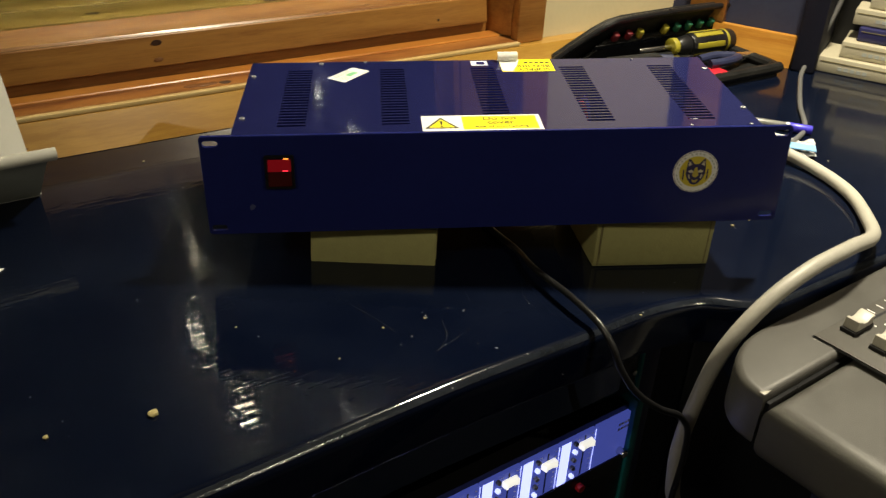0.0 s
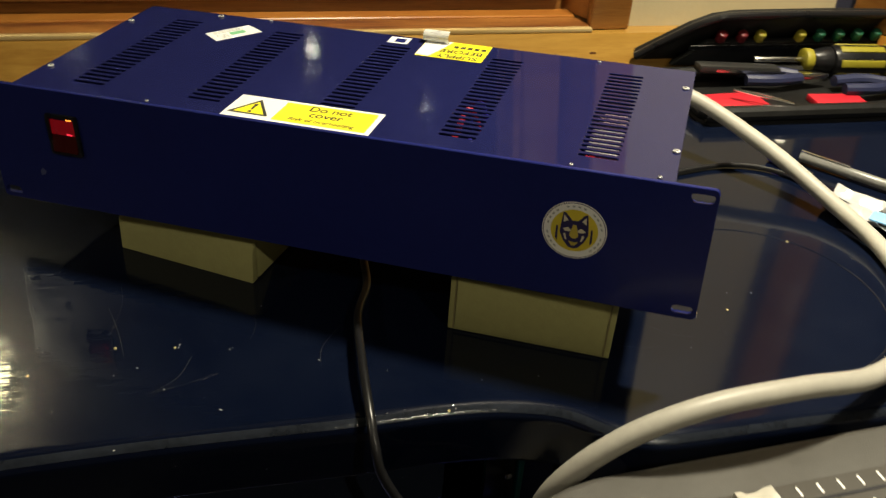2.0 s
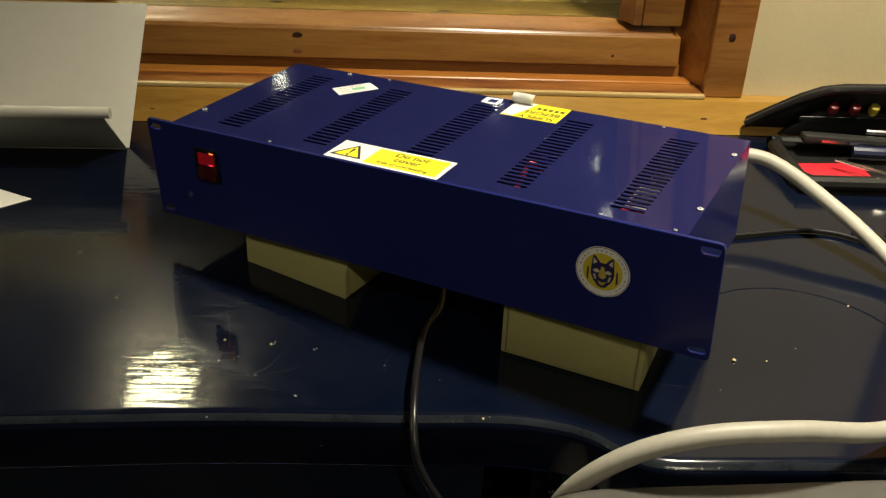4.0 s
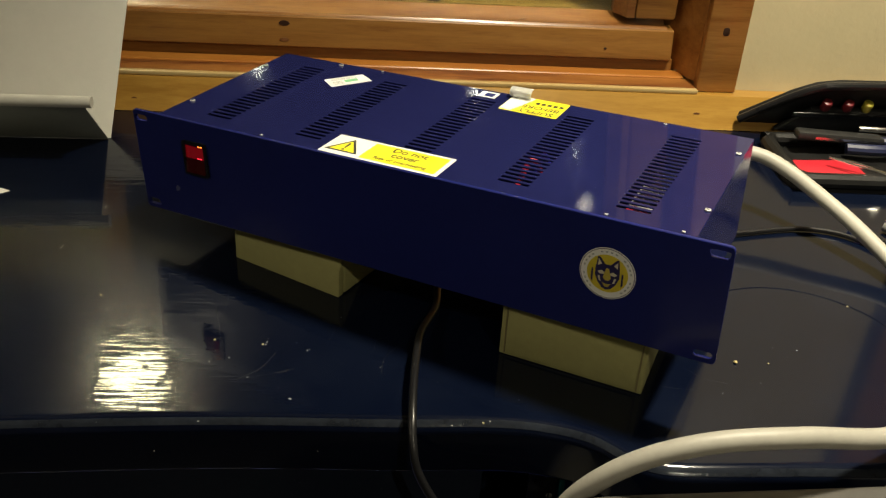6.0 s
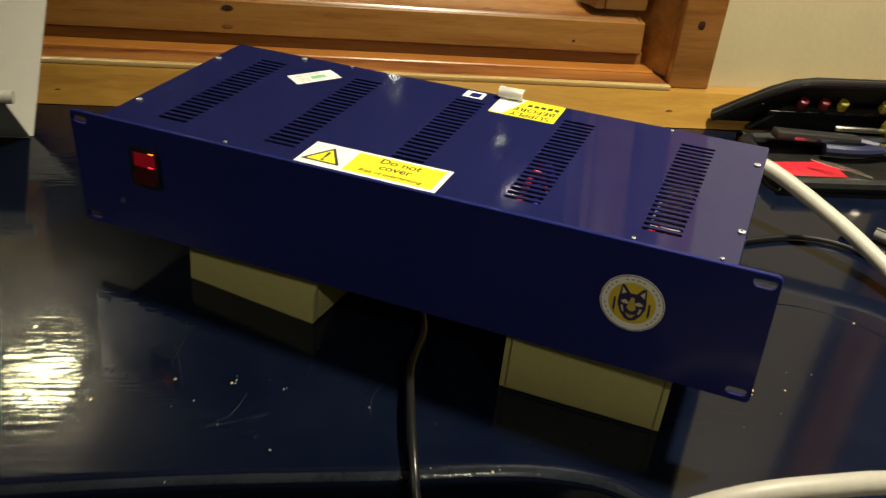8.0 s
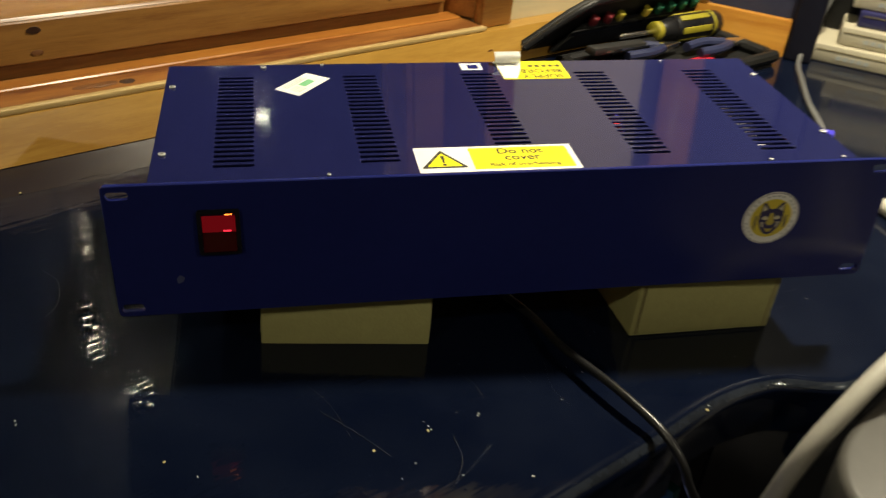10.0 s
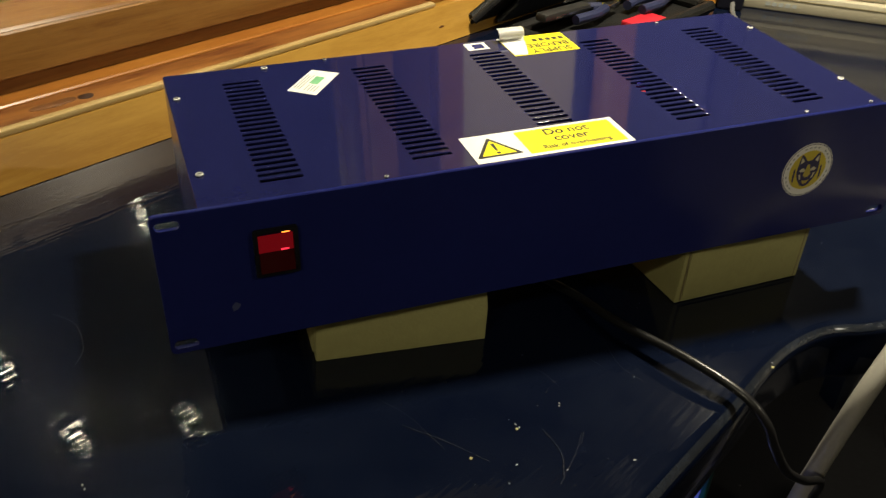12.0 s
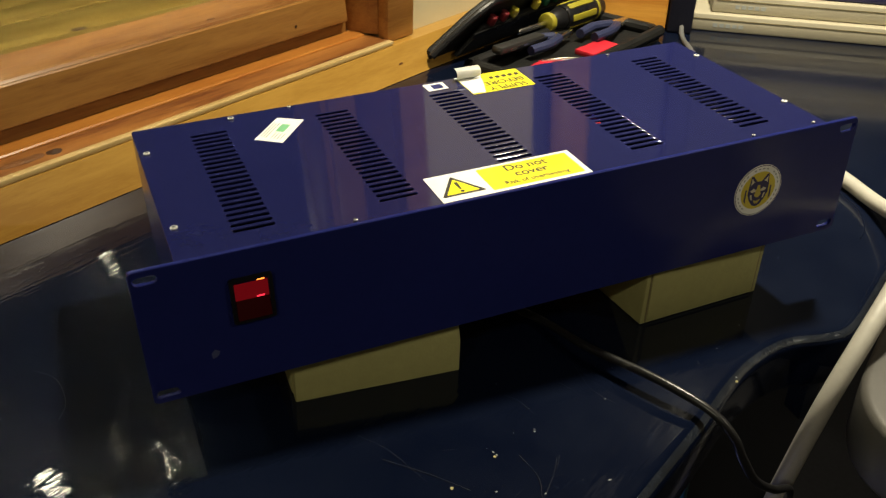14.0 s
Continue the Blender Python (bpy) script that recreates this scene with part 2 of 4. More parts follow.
TAPE_BEIGE = surface("beige_tape_case", (0.45, 0.41, 0.30), 0.45, 0, 0.07, 60, 0.05, 400)
TAPE_BLUE = surface("navy_tape_case", (0.02, 0.02, 0.09), 0.4, 0, 0.1, 60)
RED_TOOL = surface("red_plastic", (0.55, 0.02, 0.035), 0.4, 0, 0.1, 60)
RED_CAP = surface("dull_red_plastic", (0.13, 0.009, 0.013), 0.4, 0, 0.1, 60)
YELLOW_TOOL = surface("yellow_rubber", (0.29, 0.25, 0.018), 0.45, 0, 0.1, 60)
GREEN_TOOL = surface("green_plastic", (0.012, 0.095, 0.048), 0.4, 0, 0.1, 60)
BLUE_GREY = surface("blue_grey_handle", (0.022, 0.027, 0.07), 0.4, 0, 0.1, 60)
STEEL = surface("bright_steel", (0.78, 0.76, 0.70), 0.22, 1.0, 0.1, 200)
GREY_TOOL = surface("grey_plastic", (0.022, 0.022, 0.022), 0.4, 0, 0.1, 60)
PEN_BLUE = surface("blue_pen_cap", (0.045, 0.035, 0.50), 0.3, 0, 0.1, 60)
PEN_GREY = surface("smoky_pen_barrel", (0.16, 0.16, 0.15), 0.25, 0, 0.1, 60)
CYAN = surface("pale_blue_plastic", (0.22, 0.45, 0.75), 0.35, 0, 0.1, 60)
FILM = surface("milky_plastic_film", (0.45, 0.45, 0.45), 0.25, 0, 0.15, 60, 0.6, 120)
GREY_CABLE = surface("grey_cable", (0.12, 0.12, 0.12), 0.45, 0, 0.1, 60)
BLACK_CABLE = surface("black_mains_cable", (0.008, 0.008, 0.009), 0.3, 0, 0.2, 60)
HAIR = surface("grey_hair", (0.06, 0.058, 0.052), 0.5, 0, 0.1, 60)
CRUMB = surface("pale_crumb", (0.46, 0.38, 0.17), 0.8, 0, 0.2, 400)
TEAL = surface("teal_paint", (0.01, 0.16, 0.17), 0.4, 0, 0.15, 60)
# emission added to panels, strips and caps to brighten the rack under the desk
MODULE_BLUE = surface("glowing_module_panel", (0.03, 0.05, 0.22), 0.4, 0, 0.15, 60, emit=(0.12, 0.16, 0.75), strength=0.32)
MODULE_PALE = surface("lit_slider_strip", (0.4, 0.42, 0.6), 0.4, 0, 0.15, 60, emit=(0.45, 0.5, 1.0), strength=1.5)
SLIDER_LIT = surface("glowing_slider_cap", (0.8, 0.8, 0.75), 0.4, 0, 0.05, 60, emit=(1.0, 0.97, 0.85), strength=0.8)
LAMP_GLOW = glowing("lamp_glow", (1.0, 0.88, 0.55), 110.0)
LAMP_GLOW_FAR = glowing("lamp_glow_far", (1.0, 0.92, 0.72), 70.0)


# ---- building helpers ----
def mesh_from(bm, name, material, smooth=None):
    bmesh.ops.recalc_face_normals(bm, faces=bm.faces)
    me = bpy.data.meshes.new(name)
    bm.to_mesh(me)
    bm.free()
    if smooth is not None:
        me.shade_smooth()
        me.set_sharp_from_angle(angle=radians(smooth))
    me.materials.append(material)
    return me


def part(name, bm, material, parent=None, label="", m=None, smooth=35):
    ob = new(name, mesh_from(bm, name, material, smooth))
    if parent is not None:
        ob.parent = parent
    if m is not None:
        ob.matrix_local = m
    if label:
        ob["label"] = label
    return ob


def empty(name, m, label, category, group="", kind=""):
    ob = new(name)
    ob.empty_display_size = 0.02
    ob.matrix_world = m
    return tagged(ob, label, category, group, kind)


def bevel(bm, width, segments=2, angle=30):
    if width > 0:
        edges = [e for e in bm.edges if len(e.link_faces) == 2 and e.calc_face_angle(0) > radians(angle)]
        bmesh.ops.bevel(bm, geom=edges, offset=width, segments=segments, affect="EDGES", profile=0.5, clamp_overlap=True)
    return bm


def box(x0, x1, y0, y1, z0, z1, edge=0.0, segments=2):
    bm = bmesh.new()
    bmesh.ops.create_cube(bm, size=1)
    for v in bm.verts:
        v.co = Vector(((x0 + x1) / 2 + v.co.x * (x1 - x0), (y0 + y1) / 2 + v.co.y * (y1 - y0), (z0 + z1) / 2 + v.co.z * (z1 - z0)))
    return bevel(bm, edge, segments)


def prism(points, z0, z1, edge=0.0, segments=2, m=None, angle=30):
    """An outline in x, y, raised from z0 to z1."""
    bm = bmesh.new()
    low = [bm.verts.new((x, y, z0)) for x, y in points]
    face = bm.faces.new(low)
    top = bmesh.ops.extrude_face_region(bm, geom=[face])
    for v in [g for g in top["geom"] if isinstance(g, bmesh.types.BMVert)]:
        v.co.z = z1
    bevel(bm, edge, segments, angle)
    if m is not None:
        bm.transform(m)
    return bm


def plate(outline, holes, thick, m=None):
    """A flat sheet with holes cut through it; outline in x, y, from z 0 to thick."""
    bm = bmesh.new()
    for loop in [outline, *holes]:
        vs = [bm.verts.new((x, y, 0)) for x, y in loop]
        for a, b in zip(vs, vs[1:] + vs[:1]):
            bm.edges.new((a, b))
    bmesh.ops.triangle_fill(bm, use_beauty=True, use_dissolve=False, edges=bm.edges[:])
    bmesh.ops.recalc_face_normals(bm, faces=bm.faces)
    top = bmesh.ops.extrude_face_region(bm, geom=bm.faces[:])
    for v in [g for g in top["geom"] if isinstance(g, bmesh.types.BMVert)]:
        v.co.z += thick
    if m is not None:
        bm.transform(m)
    return bm


def rounded(x0, x1, y0, y1, r, n=5):
    pts = []
    for cx, cy, a0 in ((x1 - r, y1 - r, 0), (x0 + r, y1 - r, 90), (x0 + r, y0 + r, 180), (x1 - r, y0 + r, 270)):
        for i in range(n + 1):
            a = radians(a0 + 90 * i / n)
            pts.append((cx + r * math.cos(a), cy + r * math.sin(a)))
    return pts


def circle(x, y, r, n=40, ry=None):
    return [(x + r * math.cos(2 * math.pi * i / n), y + (ry or r) * math.sin(2 * math.pi * i / n)) for i in range(n)]


def rod(r, z0, z1, n=20, edge=0.0, m=None, r1=None):
    bm = bmesh.new()
    bmesh.ops.create_cone(bm, cap_ends=True, segments=n, radius1=r, radius2=r if r1 is None else r1, depth=z1 - z0)
    bmesh.ops.translate(bm, verts=bm.verts, vec=(0, 0, (z0 + z1) / 2))
    bevel(bm, edge, 2, 50)
    if m is not None:
        bm.transform(m)
    return bm


def spline(points, per=8):
    """A smooth line through the points."""
    p = [Vector(q) for q in points]
    p = [p[0] * 2 - p[1], *p, p[-1] * 2 - p[-2]]
    out = []
    for i in range(1, len(p) - 2):
        for k in range(per):
            t = k / per
            out.append(0.5 * (2 * p[i] + (p[i + 1] - p[i - 1]) * t + (2 * p[i - 1] - 5 * p[i] + 4 * p[i + 1] - p[i + 2]) * t * t
                              + (3 * p[i] - 3 * p[i + 1] + p[i + 2] - p[i - 1]) * t ** 3))
    return out + [p[-2]]


def tube(points, r, n=12, per=8, smooth=True, taper=None):
    line = spline(points, per) if smooth else [Vector(q) for q in points]
    bm = bmesh.new()
    rings, side = [], None
    for i, c in enumerate(line):
        way = (line[min(i + 1, len(line) - 1)] - line[max(i - 1, 0)]).normalized()
        if side is None:
            side = way.cross(Vector((0, 0, 1)) if abs(way.z) < 0.9 else Vector((1, 0, 0))).normalized()
        side = (side - way * side.dot(way)).normalized()
        up = way.cross(side)
        rr = r if taper is None else r * (taper[0] + (taper[1] - taper[0]) * i / (len(line) - 1))
        rings.append([bm.verts.new(c + rr * (math.cos(2 * math.pi * k / n) * side + math.sin(2 * math.pi * k / n) * up)) for k in range(n)])
    for a, b in zip(rings, rings[1:]):
        for k in range(n):
            bm.faces.new((a[k], a[(k + 1) % n], b[(k + 1) % n], b[k]))
    bm.faces.new(rings[0][::-1])
    bm.faces.new(rings[-1])
    return bm


def lettering(text, size, m, align="CENTER"):
    cu = bpy.data.curves.new("lettering", "FONT")
    cu.body, cu.size, cu.align_x, cu.align_y, cu.extrude, cu.offset = text, size, align, "CENTER", 0.00004, size * 0.012
    ob = bpy.data.objects.new("lettering", cu)
    scene.collection.objects.link(ob)
    me = bpy.data.meshes.new_from_object(ob.evaluated_get(bpy.context.evaluated_depsgraph_get()))
    bm = bmesh.new()
    bm.from_mesh(me)
    bm.transform(m)
    bpy.data.objects.remove(ob)
    bpy.data.curves.remove(cu)
    bpy.data.meshes.remove(me)
    return bm


def merged(*bms):
    out = bmesh.new()
    for b in bms:
        me = bpy.data.meshes.new("piece")
        b.to_mesh(me)
        b.free()
        out.from_mesh(me)
        bpy.data.meshes.remove(me)
    return out


def structure(name, bm, material, label, m=None, smooth=35, category=""):
    ob = part(name, bm, material, None, "", None, smooth)
    if m is not None:
        ob.matrix_world = m
    return tagged(ob, label, category or name.rsplit("_", 1)[0].replace("_", " "), "", "structure")


# ---- the room ----
WALL = pose(0, 0.313, 0, 0, 0, 29.5)          # along the window wall: x along, y into the wall, z up
CORNER = 0.723                              # where the window wall ends in the corner
SIDE = pose(0.633, 0.664, 0, 0, 0, -34.4)   # along the short side wall, from the corner

# the desk: its front edge bends where two runs of it meet
EDGE = [(-1.30, -1.09), (-0.60, -0.665), (-0.20, -0.412), (0.044, -0.259), (0.19, -0.166), (0.307, -0.099), (0.35, -0.073), (0.385, -0.056), (0.42, -0.048),
        (0.45, -0.053), (0.478, -0.050), (0.536, -0.017), (0.60, 0.020), (0.95, 0.215), (1.7, 0.64)]
edge_line = [(v.x, v.y) for v in spline([(x, y, 0) for x, y in EDGE], 5)]
back_line = [(1.75, 0.80), (1.30, 0.95), (0.633, 0.70), (-1.05, -0.235), (-1.40, -0.40)]

def offset_line(points, d):
    out = []
    for i, (x, y) in enumerate(points):
        ax, ay = points[max(i - 1, 0)]
        bx, by = points[min(i + 1, len(points) - 1)]
        n = Vector((-(by - ay), bx - ax)).normalized()
        out.append((x + n.x * d, y + n.y * d))
    return out


def rounded_desk(r, low, steps=6):
    """The desk top, its front edge rounded over with radius r above and half of that below."""
    levels = [(r + 0.0012, 0.0)] + [(r * (1 - math.sin(radians(90 * k / steps))), -r * (1 - math.cos(radians(90 * k / steps)))) for k in range(steps + 1)]
    levels += [(0.5 * r * (1 - math.cos(radians(90 * k / 4))), low + 0.5 * r * (1 - math.sin(radians(90 * k / 4)))) for k in range(5)] + [(0.5 * r + 0.001, low)]
    bm = bmesh.new()
    rings = [[bm.verts.new((x, y, z)) for x, y in offset_line(edge_line, d) + back_line] for d, z in levels]
    for a, b in zip(rings, rings[1:]):
        for k in range(len(a)):
            bm.faces.new((a[k], a[(k + 1) % len(a)], b[(k + 1) % len(a)], b[k]))
    bm.faces.new(rings[0])
    bm.faces.new(rings[-1][::-1])
    bmesh.ops.triangulate(bm, faces=[f for f in bm.faces if len(f.verts) > 4])
    return bm


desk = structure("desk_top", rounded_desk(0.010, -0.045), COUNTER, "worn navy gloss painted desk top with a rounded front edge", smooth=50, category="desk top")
# rubbed paint, made paler than the desk to strengthen the edge highlight
WORN_EDGE_SHEEN = surface("worn_edge_sheen", (0.014, 0.017, 0.024), 0.13, 0, 0.5, 90, 0.25, 260, 0.5)


def edge_band(r, a0, a1, steps=4):
    bm = bmesh.new()
    rows = []
    for k in range(steps + 1):
        a = radians(a0 + (a1 - a0) * k / steps)
        d, z = 0.010 - r * math.sin(a), -0.010 + r * math.cos(a)
        rows.append([bm.verts.new((x, y, z)) for x, y in offset_line(edge_line, d)])
    for p, q in zip(rows, rows[1:]):
        for k in range(len(p) - 1):
            bm.faces.new((p[k], p[k + 1], q[k + 1], q[k]))
    return bm


part("worn_edge_highlight", edge_band(0.01012, 25, 55), WORN_EDGE_SHEEN, desk, "rubbed paint along the rounded edge, paler to carry its highlight", smooth=60)
arc = [(0.531 + 0.0915 * math.cos(radians(a)), 0.128 + 0.0915 * math.sin(radians(a)), -0.0006) for a in range(-60, 156, 6)]
part("paint_ridge", tube(arc, 0.0011, 8, 2), COUNTER, desk, "curved ridge in the paint")

for run, keep in (("left", lambda x: x < 0.362), ("right", lambda x: x > 0.452)):
    front = [p for p, e in zip(offset_line(edge_line, 0.012), edge_line) if keep(e[0])]
    rear = [p for p, e in zip(offset_line(edge_line, 0.030), edge_line) if keep(e[0])]
    structure("desk_fascia", prism(front + rear[::-1], -0.088, -0.0455, 0.002), FASCIA, "black gloss fascia strip under the desk edge", category="fascia")
structure("desk_carcass", prism(offset_line(edge_line, 0.12)[0:66] + [(1.6, 0.75), (0.63, 0.64), (-1.2, -0.35)], -0.74, -0.0885, 0.0), FASCIA, "black painted desk carcass set back under the top", category="desk carcass")

structure("floor", box(-2.6, 3.0, -3.0, 1.6, -0.80, -0.75), CARPET, "dark carpet floor of the studio", category="floor")
structure("ceiling", box(-2.7, 3.1, -3.1, 1.6, 2.10, 2.20), CEILING, "white painted ceiling", category="ceiling")
structure("wall_south", box(-2.6, 3.0, -3.1, -3.0, -0.8, 2.10), ROOM_WALL, "plain cream wall behind the desk chair", category="wall")
structure("wall_west", box(-2.7, -2.6, -3.0, -1.02, -0.8, 2.10), ROOM_WALL, "plain cream side wall", category="wall")
structure("wall_east", box(3.0, 3.1, -3.0, 1.6, -0.8, 2.10), ROOM_WALL, "plain cream side wall", category="wall")
structure("wall_north_far", box(0.9, 3.0, 1.5, 1.6, -0.8, 2.10), ROOM_WALL, "plain dark wall beyond the shelves", category="wall")

# window wall, in its own frame: plaster, and an opening for the window
for i, (x0, x1, z0, z1, note) in enumerate(((-3.2, CORNER, -0.75, -0.05, "below the desk"), (0.4525, CORNER, -0.05, 2.10, "beside the window"),
                                            (-3.2, 0.4525, 0.95, 2.10, "above the window"), (-3.2, -1.45, -0.05, 0.95, "past the window"))):
    structure("wall_window_%d" % (i + 1), box(x0, x1, 0.046, 0.16, z0, z1), PLASTER, "cream painted plaster wall " + note, WALL, category="wall")
structure("wall_window_base", box(-1.45, 0.4525, 0.040, 0.16, -0.05, 0.040), PLASTER, "plaster below the window", WALL, category="wall")

# slanted pine upstand along the back of the desk
slope = [(0.0055, 0.0005), (0.0455, 0.0005), (0.0455, 0.0355), (0.0225, 0.0360)]
to_wall = Matrix(((0, 0, 1, 0), (1, 0, 0, 0), (0, 1, 0, 0), (0, 0, 0, 1)))
structure("upstand_board", prism(slope, -1.30, CORNER - 0.004, 0.0012, m=to_wall), PINE_BOARD, "varnished yellow pine upstand board along the desk", WALL, category="upstand")
structure("upstand_side", prism([(-0.002, 0.0005), (0.016, 0.0005), (0.016, 0.046), (0.004, 0.046)], 0.020, 0.143, 0.0012, m=to_wall), PINE_RIGHT,
          "short orange pine upstand board with a knot", SIDE, category="upstand")
structure("wall_side", box(-0.10, 0.175, 0.018, 0.12, -0.05, 2.10), BLUE_WALL, "dark blue fabric-covered side wall", SIDE, category="wall")
structure("trim_side", box(-0.020, 0.034, 0.004, 0.0175, 0.0465, 0.9, 0.002), PINE_TRIM, "vertical pine trim in the corner", SIDE, category="trim")

# the window: bead, sill, sash rail with mouldings, jamb, casing
W0, W1 = -1.30, 0.406
window = empty("window_1", WALL, "pine framed studio window with varnished mouldings", "window", kind="structure")
part("bead", box(W0, W1 - 0.0015, 0.0240, 0.0322, 0.0362, 0.0412, 0.0013), PINE_PALE, window, "pale unvarnished bead")
part("sill", prism([(0.0324, 0.0362), (0.0600, 0.0362), (0.0600, 0.0414), (0.0324, 0.0400)], W0, W1 - 0.0015, 0.0005, m=to_wall), PINE_SILL, window, "dark reddish pine sill with knots")
part("lip", prism([(0.0602, 0.0362), (0.0790, 0.0362), (0.0790, 0.0448), (0.0615, 0.0436), (0.0602, 0.0424)], W0, 0.3955, 0.0006, m=to_wall), PINE_LIP, window, "bright orange pine lip")
part("under_rail", box(W0, 0.384, 0.0790, 0.098, 0.0362, 0.0586), PINE_RAIL, window, "shaded face under the sash rail")
part("rail", prism([(0.0735, 0.0588), (0.100, 0.0588), (0.100, 0.0938), (0.0785, 0.0938), (0.0770, 0.0925), (0.0718, 0.0612), (0.0718, 0.0600)], W0, 0.380, 0.0006, m=to_wall), PINE_RAIL, window, "brown pine sash rail")
part("glazing_bead", prism([(0.0795, 0.0941), (0.118, 0.0941), (0.118, 0.1042), (0.113, 0.1042), (0.106, 0.0995), (0.0985, 0.0982), (0.0960, 0.0969), (0.0815, 0.0964)], W0, 0.372, 0.0006, m=to_wall), PINE_MOULD, window, "moulded glazing bead")
part("jamb", prism([(0.049, 0.4055), (0.100, 0.3805), (0.150, 0.3805), (0.150, 0.4505), (0.049, 0.4505)], 0.0425, 0.949, 0.001, m=Matrix(((0, 1, 0, 0), (1, 0, 0, 0), (0, 0, 1, 0), (0, 0, 0, 1)))), PINE_TRIM, window, "splayed pine jamb")
part("stile", box(0.332, 0.3800, 0.0815, 0.100, 0.1050, 0.949, 0.003), PINE_RAIL, window, "sash stile")
part("stile_moulding", prism([(0.084, 0.3315), (0.084, 0.322), (0.098, 0.316), (0.104, 0.310), (0.116, 0.310), (0.116, 0.3315)], 0.1050, 0.949, 0.001, m=Matrix(((0, 1, 0, 0), (1, 0, 0, 0), (0, 0, 1, 0), (0, 0, 0, 1)))), PINE_MOULD, window)
part("casing", box(0.4048, 0.4512, 0.0330, 0.0487, 0.0362, 0.949, 0.002), PINE_TRIM, window, "vertical pine casing with a dark knot")
KNOT = surface("dark_knot", (0.035, 0.013, 0.006), 0.5, 0, 0.4, 300)
KNOT_SOFT = surface("brown_knot", (0.150, 0.058, 0.016), 0.5, 0, 0.4, 300)


def knot(u, v, z, rx, rz, material, flat=False):
    """A knot set flush in a board, with an uneven rim."""
    pts = [(rx * (1 + 0.22 * noise.noise(Vector((u * 90, z * 90, i)))) * math.cos(i * math.pi / 9), rz * (1 + 0.22 * noise.noise(Vector((u * 70, i, z * 70)))) * math.sin(i * math.pi / 9)) for i in range(18)]
    part("knot", prism(pts, 0, 0.0004, 0.00015, 1, m=pose(u, v, z) if flat else pose(u, v, z, 90, 0, 0)), material, window, "dark knot")


knot(0.4262, 0.0330, 0.1085, 0.0042, 0.0052, KNOT)
knot(-0.0767, 0.0752, 0.0858, 0.0062, 0.0032, KNOT)
knot(-0.0767, 0.0722, 0.0672, 0.0055, 0.0024, KNOT_SOFT)
knot(0.300, 0.0728, 0.0710, 0.0018, 0.0014, KNOT)
knot(0.098, 0.158, 0.0958, 0.0085, 0.0042, KNOT, True)
knot(-0.116, 0.180, 0.0958, 0.0080, 0.0040, KNOT, True)
knot(0.201, 0.090, 0.0968, 0.0050, 0.0020, KNOT_SOFT, True)
knot(-0.012, 0.0440, 0.0404, 0.0070, 0.0055, KNOT, True)
knot(-0.040, 0.0460, 0.0405, 0.0200, 0.0060, KNOT_SOFT, True)
knot(-0.240, 0.0118, 0.0130, 0.0030, 0.0018, KNOT_SOFT)
knot(0.404, 0.0132, 0.0168, 0.0040, 0.0016, KNOT_SOFT)
glass = part("pane", box(W0, 0.312, 0.1185, 0.1225, 0.098, 0.95), GLASS, window, "clear window glass")
glass.visible_shadow = False
for i, (y0, y1, z) in enumerate(((0.123, 0.1555, 0.0960), (0.156, 0.2195, 0.0950), (0.220, 0.268, 0.0960), (0.2685, 0.33, 0.0952))):
    part("far_sill_plank", box(W0, 0.378, y0, y1, 0.080, z, 0.0018), PINE_FAR, window, "varnished plank of the sill beyond the glass")

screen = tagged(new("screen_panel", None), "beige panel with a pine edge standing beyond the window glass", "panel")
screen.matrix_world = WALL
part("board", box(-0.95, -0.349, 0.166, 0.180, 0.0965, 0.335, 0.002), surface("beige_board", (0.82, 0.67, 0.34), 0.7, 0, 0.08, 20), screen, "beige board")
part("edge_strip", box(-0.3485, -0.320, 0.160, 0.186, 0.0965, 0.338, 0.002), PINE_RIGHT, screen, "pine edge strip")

# the unseen room beyond the glass, its darkness painted in, with its small lamps
structure("ceiling_beyond", box(-5.0, 4.0, 1.605, 6.6, 2.10, 2.20), DARK_CEILING, "unseen ceiling beyond the window, its darkness put into near-black paint", category="ceiling")
structure("wall_beyond", box(-5.0, 4.0, 6.5, 6.6, -0.8, 2.10), DARK_WALL, "unseen far wall beyond the window, its darkness put into near-black paint", category="wall")
structure("wall_beyond_west", box(-5.1, -5.0, -1.5, 6.5, -0.8, 2.10), DARK_WALL, "unseen side wall beyond the window, its darkness put into near-black paint", category="wall")
structure("wall_beyond_east", box(4.0, 4.1, 1.6, 6.5, -0.8, 2.10), DARK_WALL, "unseen side wall beyond the window, its darkness put into near-black paint", category="wall")
structure("floor_beyond", box(-5.0, 4.0, 1.61, 6.5, -0.80, -0.75), CARPET, "dark floor of the room beyond the window", category="floor")


def spot(x, y, z, r, material, tilt):
    """A small ceiling spotlight: rose, stem, can and glowing face."""
    s = empty("ceiling_spotlight", pose(x, y, z), "small ceiling spotlight with a warm glowing bulb", "spotlight", "spotlights beyond the window")
    part("stem", rod(0.006, 0.02, 2.099 - z, 10), GREY_TOOL, s)
    m = pose(0, 0, 0, tilt, 0, 0)
    part("can", rod(r * 1.25, 0.0, 0.05, 20, 0.003, m), GREY_TOOL, s)
    part("bulb", rod(r, -0.0012, -0.0002, 20, 0, m), material, s, "glowing warm bulb")
    return s


